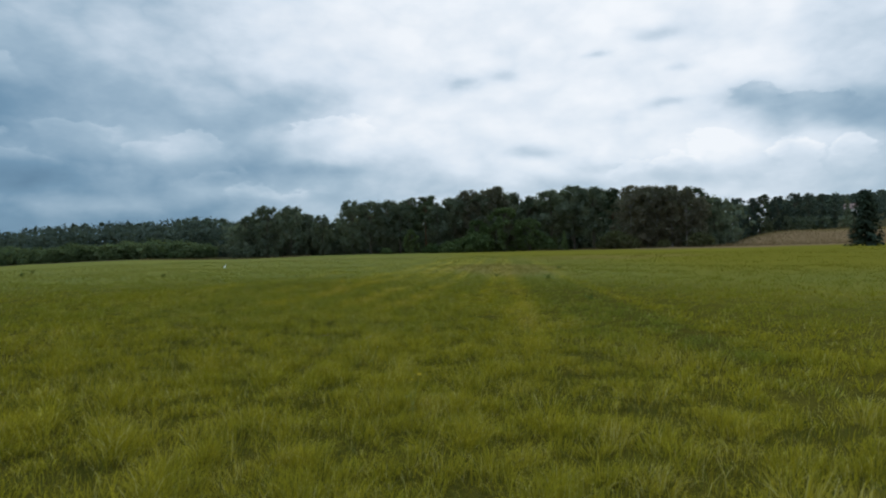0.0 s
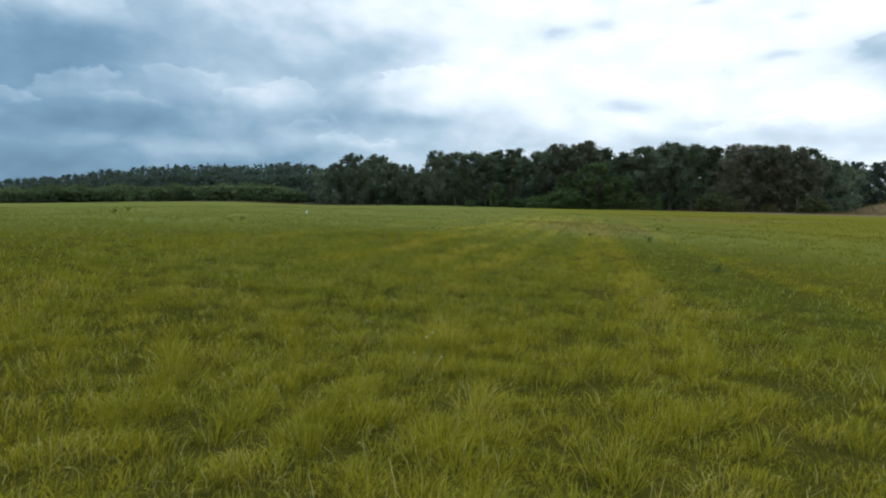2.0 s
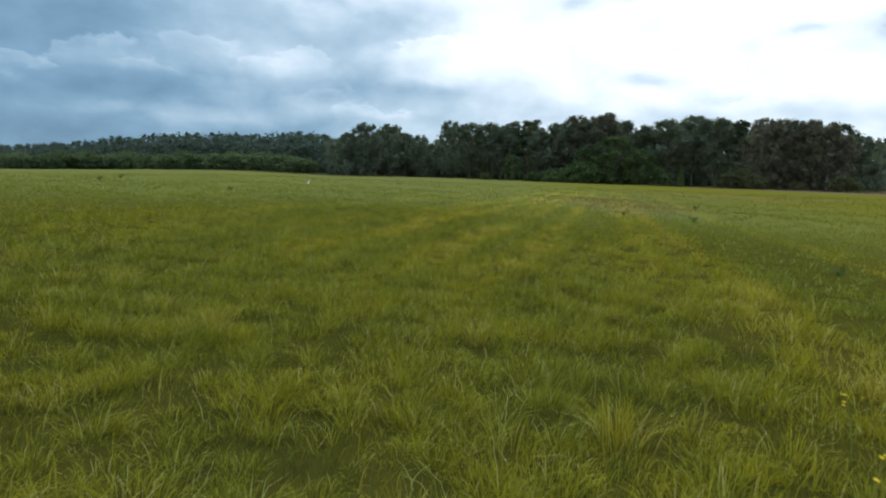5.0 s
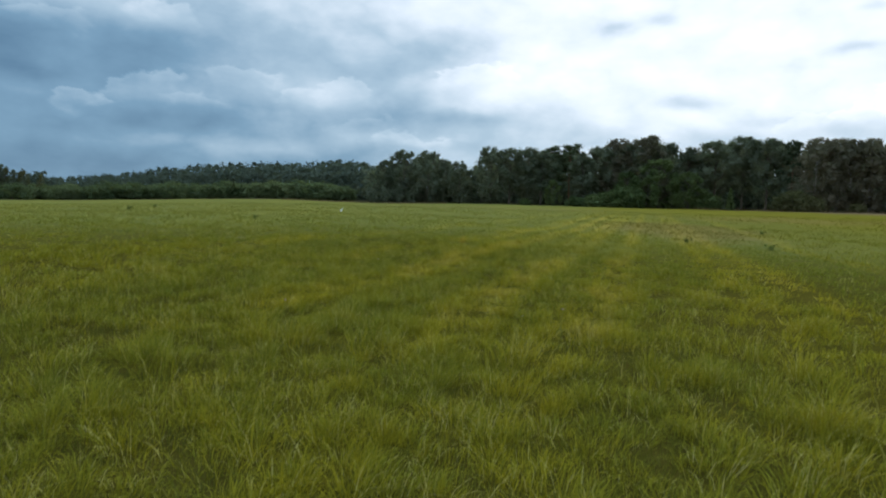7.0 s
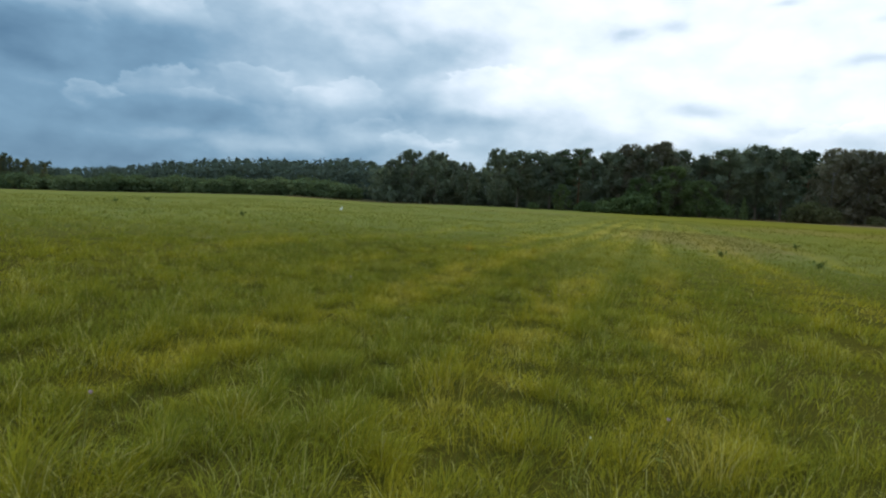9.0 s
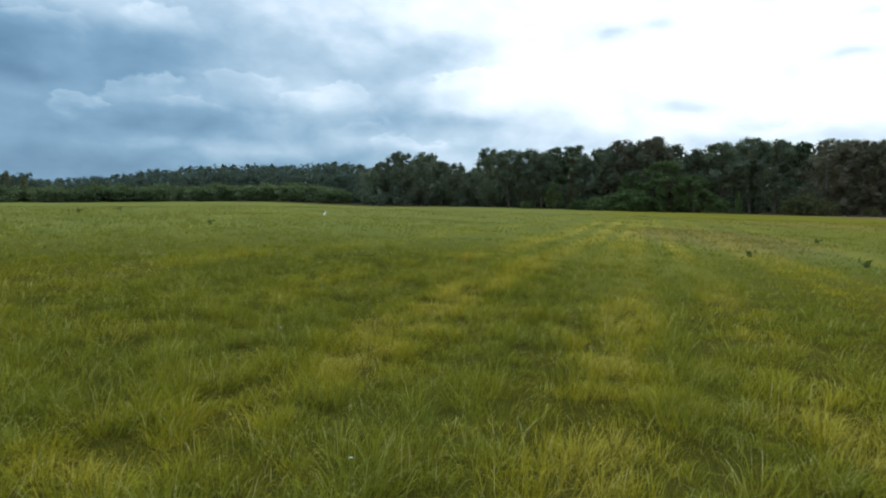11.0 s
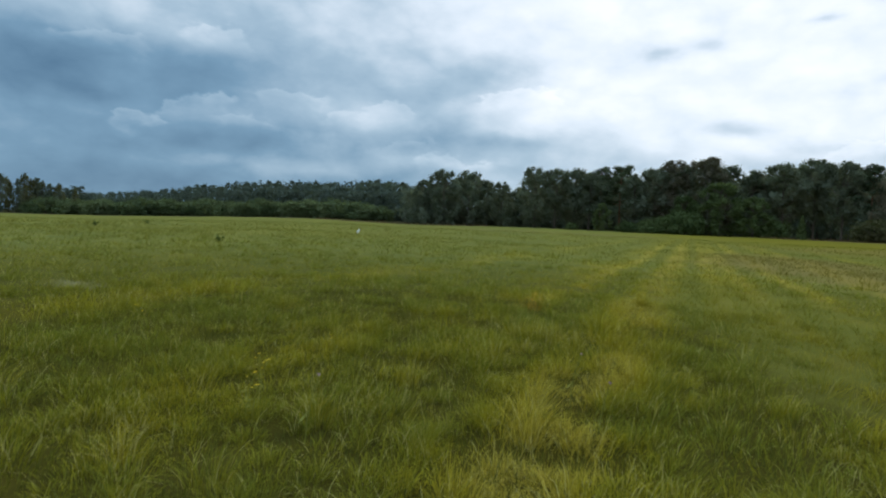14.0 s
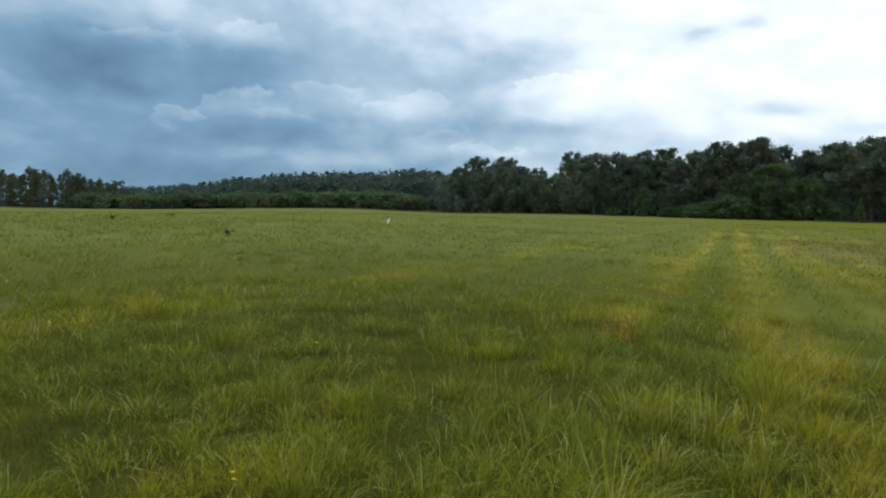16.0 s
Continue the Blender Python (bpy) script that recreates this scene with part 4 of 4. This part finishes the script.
# aspens at the far left corner of the field
for k in range(58):
    az = -61.0 + 16.8 * k / 57 + random.uniform(-0.3, 0.3)
    plant("aspen_b" if k % 3 == 1 else "aspen", az, float(np.interp(az, (-56, -50, -48, -46.5, -45.5, -44.2), (3.2, 2.75, 2.9, 2.8, 2.5, 1.9))) * random.uniform(0.76, 1.06), 232 + 16 * random.random(), random.uniform(0.7, 1.05),
          group="aspens at the field corner")
# willows that line the left side of the field
for k in range(26):
    az = -46.5 + 25.5 * k / 25 + random.uniform(-0.4, 0.4)
    plant("willow" if k % 2 else "willow_b", az, float(np.interp(az, (-47, -40, -34, -28, -24, -21), (1.2, 1.55, 2.0, 2.3, 2.4, 2.1))) * random.uniform(0.90, 1.08), 226 + 12 * random.random(),
          random.uniform(1.2, 1.9), group="willows along the field")


def far_woods(name, label, rows, seed, mats, per=60, leaf=0.0010, heart=0.26):
    """Forest on the rising ground behind: too many trees to count."""
    rng = np.random.RandomState(seed)
    pile, stems = Pile(), Pile()
    for az, top, r, conifer in rows:
        x, y = spot(az, r)
        g = land_at(x, y)
        h = max(3.0, EYE + r * math.tan(radians(top)) - g)
        w = h * (0.17 if conifer else rng.uniform(0.42, 0.56))
        lobes = []
        n = 12 if conifer else 13 if h > 8 else 7
        for k in range(n):
            u = (k + 0.5) / n
            if conifer:
                lobes.append(((x + rng.normal(0, 0.2), y + rng.normal(0, 0.2), g + h * (0.1 + 0.88 * u)), max(0.3, w * (1.02 - u))))
            else:
                a = 2.4 * k
                q = w * math.sin(math.pi * (0.12 + 0.8 * u)) * rng.uniform(0.3, 0.9)
                rad = h * rng.uniform(0.11, 0.18) * (1.0 if h > 8 else 1.5)
                lobes.append(((x + math.cos(a) * q, y + math.sin(a) * q, g + min(h * (0.04 + 0.94 * u), h - rad * 0.8)), rad))
        crown_lobes(pile, rng, lobes if h > 8 else lobes[:7], per, max(0.20, leaf * r), 0.85, 0.12, heart, bulk=(0.35, 0.6))
        if h > 6:
            stems.tube([(x, y, g - 0.3), (x, y, g + h * 0.5)], [0.25, 0.06], 5)
    ob = new(name, pile.mesh(name, mats[0]))
    tagged(ob, label, "forest", kind="stuff")
    st = new("trunk", stems.mesh("trunk", mats[1]))
    st.parent = ob
    return ob


def skyline_left(az):
    return float(np.interp(az, (-47, -43.5, -41, -38.8, -36, -33, -31, -27, -24, -22.5, -20.8, -19, -17.5), (1.6, 1.8, 2.05, 2.4, 2.95, 3.45, 3.7, 3.95, 4.1, 4.25, 4.55, 4.2, 4.0)))


left = []
for row, (r, part_of) in enumerate(((262, 0.78), (285, 0.9), (310, 1.0))):
    for k in range(66):
        az = -47.0 + 29.8 * (k + random.uniform(-0.4, 0.4)) / 65
        spike = row == 2 and -34 < az < -24 and random.random() < 0.14
        left.append((az, skyline_left(az) * part_of * random.uniform(0.96, 1.015) + (0.12 if spike else 0.0), r + random.uniform(-9, 9), spike or random.random() < 0.06))
for k in range(36):
    left.append((-64.0 + 20.5 * (k + random.uniform(-0.4, 0.4)) / 35, 2.1 * random.uniform(0.85, 1.1), 262 + random.uniform(-6, 6), random.random() < 0.1))
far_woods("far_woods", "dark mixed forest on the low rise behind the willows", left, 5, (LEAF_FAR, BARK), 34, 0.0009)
inner = []
for row, (r, part_of) in enumerate(((210, 0.42), (217, 0.60), (224, 0.90), (234, 1.0), (246, 1.0))):
    for k in range(44 if row > 1 else 64):
        az = -18.5 + 43.3 * (k + random.uniform(-0.4, 0.4)) / (43 if row > 1 else 63)
        inner.append((az, crest(az) * part_of * random.uniform(0.85, 1.03), r + random.uniform(-4, 4), random.random() < 0.15))
for r, part_of in ((260, 0.62), (275, 0.85)):
    for k in range(40):
        az = -19.0 + 43.0 * (k + random.uniform(-0.4, 0.4)) / 39
        inner.append((az, crest(az) * part_of * random.uniform(0.9, 1.03), r + random.uniform(-4, 4), False))
for r, top in ((268, 3.2), (290, 4.5), (300, 4.4)):
    for k in range(13):
        inner.append((24.8 + 8.2 * (k + random.uniform(-0.4, 0.4)) / 12, top * random.uniform(0.92, 1.03), r + random.uniform(-4, 4), random.random() < 0.2))
far_woods("inner_woods", "dim inner trees and undergrowth behind the wood's edge", inner, 7, (LEAF_DARK, BARK), 16, 0.0013, 0.5)
hill = []
for r, top in ((345, 2.4), (395, 3.0), (470, 3.8), (550, 4.25), (640, 4.5), (730, 4.7)):
    for k in range(36):
        az = 29.0 + 10.0 * (k + random.uniform(-0.4, 0.4)) / 35
        if not (r < 430 and (az < 32.6 or 33.2 < az < 34.0)):
            hill.append((az, top * float(np.interp(az, (28, 32, 34, 39), (0.96, 0.985, 1.0, 0.97))) * random.uniform(0.97, 1.02), r + random.uniform(-12, 12), random.random() < 0.25))
far_woods("far_woods", "forest on the distant hill, hazed blue-green", hill, 6, (LEAF_FAR, BARK), 24, 0.0012)


# ---------------------------------------------------------------- the far house
def make_house():
    house = new("house")
    bm = bmesh.new()
    bmesh.ops.create_cube(bm, size=1.0, matrix=Matrix.Translation((0, 0, 1.9)) @ Matrix.Diagonal((9.0, 7.0, 3.8, 1)))
    from_bm(bm, "wall", PLASTER_WALL, house)
    bm = bmesh.new()
    pts = [(s * 4.9, y, z) for s in (-1, 1) for y, z in ((-4.0, 3.5), (0, 6.6), (4.0, 3.5), (3.7, 3.35), (0, 6.25), (-3.7, 3.35))]
    vs = [bm.verts.new(p) for p in pts]
    bm.faces.new(vs[:6][::-1])
    bm.faces.new(vs[6:])
    for k in range(6):
        bm.faces.new((vs[k], vs[(k + 1) % 6], vs[6 + (k + 1) % 6], vs[6 + k]))
    roof = from_bm(bm, "roof", TILE_RED, house)
    for s in (-1, 1):
        bm = bmesh.new()
        a = [bm.verts.new((s * 4.3, y, z)) for y, z in ((-3.5, 3.75), (3.5, 3.75), (0, 6.4))]
        b = [bm.verts.new((s * 4.5, y, z)) for y, z in ((-3.5, 3.75), (3.5, 3.75), (0, 6.4))]
        bm.faces.new(a)
        bm.faces.new(b)
        for k in range(3):
            bm.faces.new((a[k], a[(k + 1) % 3], b[(k + 1) % 3], b[k]))
        from_bm(bm, "gable", PLASTER_WALL, house)
    bm = bmesh.new()
    bmesh.ops.create_cube(bm, size=1.0, matrix=Matrix.Translation((2.0, 0.8, 6.5)) @ Matrix.Diagonal((0.7, 0.7, 1.8, 1)))
    from_bm(bm, "chimney", TILE_RED, roof)
    for x in (-2.8, 0.0, 2.8):
        bm = bmesh.new()
        bmesh.ops.create_cube(bm, size=1.0, matrix=Matrix.Translation((x, -3.52, 2.0)) @ Matrix.Diagonal((1.1, 0.1, 1.4, 1)))
        from_bm(bm, "window", DARK_PANE, house)
    x, y = spot(33.6, 430)
    house.matrix_basis = Matrix.Translation((x, y, land_at(x, y) - 0.1)) @ Matrix.Rotation(radians(-25), 4, "Z")
    return tagged(house, "small pale house with a red-brown roof on the distant slope", "house")


make_house()


# ---------------------------------------------------------------- flowers and weeds
def stem_line(rng, height, bend=0.06):
    a = rng.uniform(0, 6.283)
    return [(math.cos(a) * bend * t * t, math.sin(a) * bend * t * t, height * t - 0.02 * (t == 0)) for t in (0, 0.35, 0.7, 1.0)]


def disc(pile, c, rad, petals, rng, lift=0.3):
    """A flower head: a ring of petals round a raised middle."""
    c = np.asarray(c, float)
    for k in range(petals):
        a = 6.283 * k / petals + rng.normal(0, 0.1)
        d, w = np.array([math.cos(a), math.sin(a), lift * rng.uniform(0.3, 1.2)]), np.array([-math.sin(a), math.cos(a), 0]) * 0.34
        pile.add([c, c + rad * (0.6 * d - w), c + rad * d, c + rad * (0.6 * d + w)], [(0, 1, 2, 3)])
    pile.tube([c - (0, 0, 0.2 * rad), c + (0, 0, 0.25 * rad)], [0.42 * rad, 0.30 * rad], 6)


def flower(kind, seed):
    rng = np.random.RandomState(seed)
    plant_ob = new({"yellow": "tansy_flower", "purple": "knapweed_flower", "white": "yarrow_flower"}[kind])
    stem, leaves = Pile(), Pile()
    h = {"yellow": 0.36, "purple": 0.33, "white": 0.27}[kind]
    line = stem_line(rng, h)
    stem.tube(line, [0.004, 0.0035, 0.003, 0.002], 5)
    tips = [line[-1]]
    for k in range({"yellow": 2, "purple": 0, "white": 0}[kind]):
        a, f = 2.2 * k + rng.normal(0, 0.3), rng.uniform(0.55, 0.8)
        b = np.array(line[1]) * (1 - f) + np.array(line[-1]) * f
        t = b + np.array([math.cos(a) * 0.035, math.sin(a) * 0.035, rng.uniform(0.03, 0.08)])
        stem.tube([b, (b + t) / 2 + (0, 0, -0.005), t], [0.0025, 0.002, 0.0015], 4)
        tips.append(tuple(t))
    n = 5
    c = np.stack([rng.normal(0, 0.02, n), rng.normal(0, 0.02, n), rng.uniform(0.05, h * 0.7, n)], 1)
    leaves.cards(c, rng.normal(0, 1, (n, 3)), rng.uniform(0.005, 0.009, n), rng, 5.0)
    part("stem", stem, STEM, plant_ob)
    part("foliage", leaves, STEM, plant_ob)
    mat = {"yellow": YELLOW, "purple": PURPLE, "white": WHITE_PETAL}[kind]
    for tip in tips:
        head = Pile()
        if kind == "purple":
            for ring in range(2):
                disc(head, np.array(tip) + (0, 0, 0.004 * ring), 0.012 - 0.003 * ring, 11, rng, 0.9)
        else:
            for _ in range(3):
                o = rng.normal(0, 0.006 if kind == "yellow" else 0.004, 3) * (1, 1, 0.35)
                disc(head, np.array(tip) + o, 0.0085 if kind == "yellow" else 0.006, 7, rng, 0.25)
        part("flower_head", head, mat, plant_ob)
    return tagged(plant_ob, {"yellow": "yellow tansy in flower among the long grass", "purple": "purple knapweed in flower among the long grass",
                             "white": "white yarrow in flower among the long grass"}[kind], "flower")


def sow(kind, places, group):
    """Plants of three shapes in turn, one at each place (x, y and, where it is lower than the rest, its share of the size)."""
    shapes = [flower(kind, 40 + k) for k in range(3)]
    rng = np.random.RandomState(77)
    for i, (x, y, *size) in enumerate(places):
        wide = size[0] if size else 1.0
        s = rng.uniform(0.9, 1.15) * wide
        m = Matrix.Translation((x, y, land_at(x, y))) @ Matrix.Rotation(rng.uniform(0, 6.28), 4, "Z") @ Matrix.Diagonal((wide, wide, s, 1))
        if i < 3:
            ob = shapes[i]
        else:
            ob = copy_thing(shapes[i % 3], Matrix.Identity(4))
        ob.matrix_basis = m
        tagged(ob, group=group)


sow("yellow", [(-5.72, 23.80, 0.72), (-5.86, 24.16, 0.78), (-5.90, 24.22, 0.75), (-5.64, 23.74, 0.7), (0.56, 9.73), (0.45, 9.65), (-0.25, 4.53), (0.8, 10.5), (1.25, 9.49),
               (-2.23, 8.23, 0.75), (-4.21, 24.81, 0.6), (-7.9, 25.4), (-6.79, 27.23, 0.75), (-5.94, 25.42, 0.7), (-6.4, 37.0), (-9.6, 15.6), (3.6, 15.0), (-1.85, 21.41, 0.62), (-1.72, 21.59, 0.66), (-1.58, 21.67, 0.66)], "yellow flowers in the meadow")
sow("purple", [(-5.23, 23.62), (-1.47, 8.0, 0.75), (-1.63, 8.27, 0.75), (-3.86, 15.5), (-1.36, 16.36), (-3.72, 24.44), (-3.94, 25.05), (-2.4, 21.31, 0.7), (-2.23, 21.6, 0.72), (-2.22, 21.5, 0.7), (-2.19, 21.46, 0.66), (-2.3, 21.33, 0.7),
               (-2.31, 21.22, 0.7), (-2.07, 21.58, 0.74), (-2.05, 21.55, 0.7), (-1.81, 21.78, 0.72), (-1.86, 21.52, 0.7), (-4.5, 20.4)],
    "purple flowers in the meadow")
sow("white", [(-0.96, 7.55), (-0.89, 7.43), (-0.99, 7.06), (-0.81, 6.99), (-3.29, 18.5), (-1.75, 16.0), (-8.0, 25.4), (-1.1, 24.9), (-3.9, 21.3), (-3.8, 21.4), (-2.56, 21.43, 0.85)],
    "white flowers in the meadow")


def dock(seed, name, label, mat, height, leaves_n=46, leaf=0.11):
    """A clump of dock: ribbed stems with long broad leaves."""
    rng = np.random.RandomState(seed)
    top = new(name)
    stems, leaves = Pile(), Pile()
    for k in range(7):
        a, q = 2.4 * k, 0.06 + 0.05 * k
        tip = np.array([math.cos(a) * q, math.sin(a) * q, height * rng.uniform(0.75, 1.0)])
        stems.tube([(tip[0] * 0.2, tip[1] * 0.2, -0.02), tip * 0.55, tip], [0.006, 0.005, 0.003], 5)
        t = rng.uniform(0.15, 1.0, (leaves_n // 7, 1))
        leaves.cards(tip * t + rng.normal(0, 0.05, (len(t), 3)), rng.normal(0, 0.6, (len(t), 3)) + (math.cos(a), math.sin(a), 0.6), rng.uniform(0.5, 1.1, len(t)) * leaf, rng, 1.5)
    part("stem", stems, STEM if mat is WEED else mat, top)
    part("foliage", leaves, mat, top)
    return tagged(top, label, "weed")


weed = dock(60, "dock_plant", "dark green dock clump in the meadow", WEED, 0.5)
first = True
for x, y, s in ((3.4, 39.7, 1.0), (9.6, 51.7, 1.2), (-34.6, 51.0, 1.3), (-42.0, 63.6, 1.5), (4.5, 19.1, 0.75), (6.4, 38.0, 1.1), (-18.5, 41.0, 1.0)):
    ob = weed if first else copy_thing(weed, Matrix.Identity(4))
    first = False
    ob.matrix_basis = Matrix.Translation((x, y, land_at(x, y))) @ Matrix.Rotation(x * 3.1, 4, "Z") @ Matrix.Scale(s * 0.5, 4)
    tagged(ob, group="dock clumps")


def rusty_tuft(x, y):
    """A tuft of dried sorrel: many thin upright rusty stalks with seed heads."""
    rng = np.random.RandomState(61)
    top = new("dried_sorrel")
    n = 52
    stalks, seeds = Pile(), Pile()
    a, rad = rng.uniform(0, 6.283, n), 0.21 * rng.uniform(0, 1, n) ** 0.75
    blades(stalks, x + np.cos(a) * rad, y + np.sin(a) * rad, a, np.abs(rng.normal(0.35, 0.25, n)), (0.33 - 0.75 * rad) * rng.uniform(0.55, 1.05, n), rng.uniform(0.004, 0.009, n), 2, rng)
    c = np.stack([x + np.cos(a) * rad * 1.1, y + np.sin(a) * rad * 1.1, land_at(x, y) + (0.31 - 0.75 * rad) * rng.uniform(0.55, 1.0, n)], 1)
    c, n = c[::2], len(c[::2])
    seeds.cards(c, rng.normal(size=(n, 3)), rng.uniform(0.008, 0.016, n), rng, 1.5)
    part("stalk", stalks, RUSTY, top)
    tagged(part("seed_head", seeds, RUSTY, top), kind="stuff")
    return tagged(top, "rust-orange tuft of dried sorrel in the meadow", "weed")


rusty_tuft(-4.85, 29.6)


# ---------------------------------------------------------------- the white scrap out in the meadow
def make_scrap():
    rng = np.random.RandomState(4)
    top = new("plastic_bag")
    bag, knot = Pile(), Pile()
    rows_n, cols_n = 9, 12
    v = []
    for i in range(rows_n):
        t = i / (rows_n - 1)
        for k in range(cols_n):
            a = 6.283 * k / cols_n
            rad = 0.16 * math.sin(math.pi * (0.10 + 0.85 * t)) ** 0.8 * (1 + 0.35 * rng.normal(0, 0.4))
            v.append((math.cos(a) * rad + 0.20 * t, math.sin(a) * rad * 0.8, 0.02 + 0.50 * t + 0.02 * rng.normal()))
    f = [(i * cols_n + k, i * cols_n + (k + 1) % cols_n, (i + 1) * cols_n + (k + 1) % cols_n, (i + 1) * cols_n + k) for i in range(rows_n - 1) for k in range(cols_n)]
    bag.add(v, f)
    knot.tube([(0.20, 0, 0.50), (0.25, 0.01, 0.60), (0.30, 0.0, 0.66)], [0.035, 0.045, 0.015], 6)
    part("bag_body", bag, FILM, top)
    part("bag_handle", knot, FILM, top)
    x, y = -20.6, 58.5
    top.matrix_basis = Matrix.Translation((x, y, land_at(x, y) + 0.16)) @ Matrix.Scale(0.52, 4)
    return tagged(top, "crumpled white plastic bag caught in the long grass", "bag")


make_scrap()
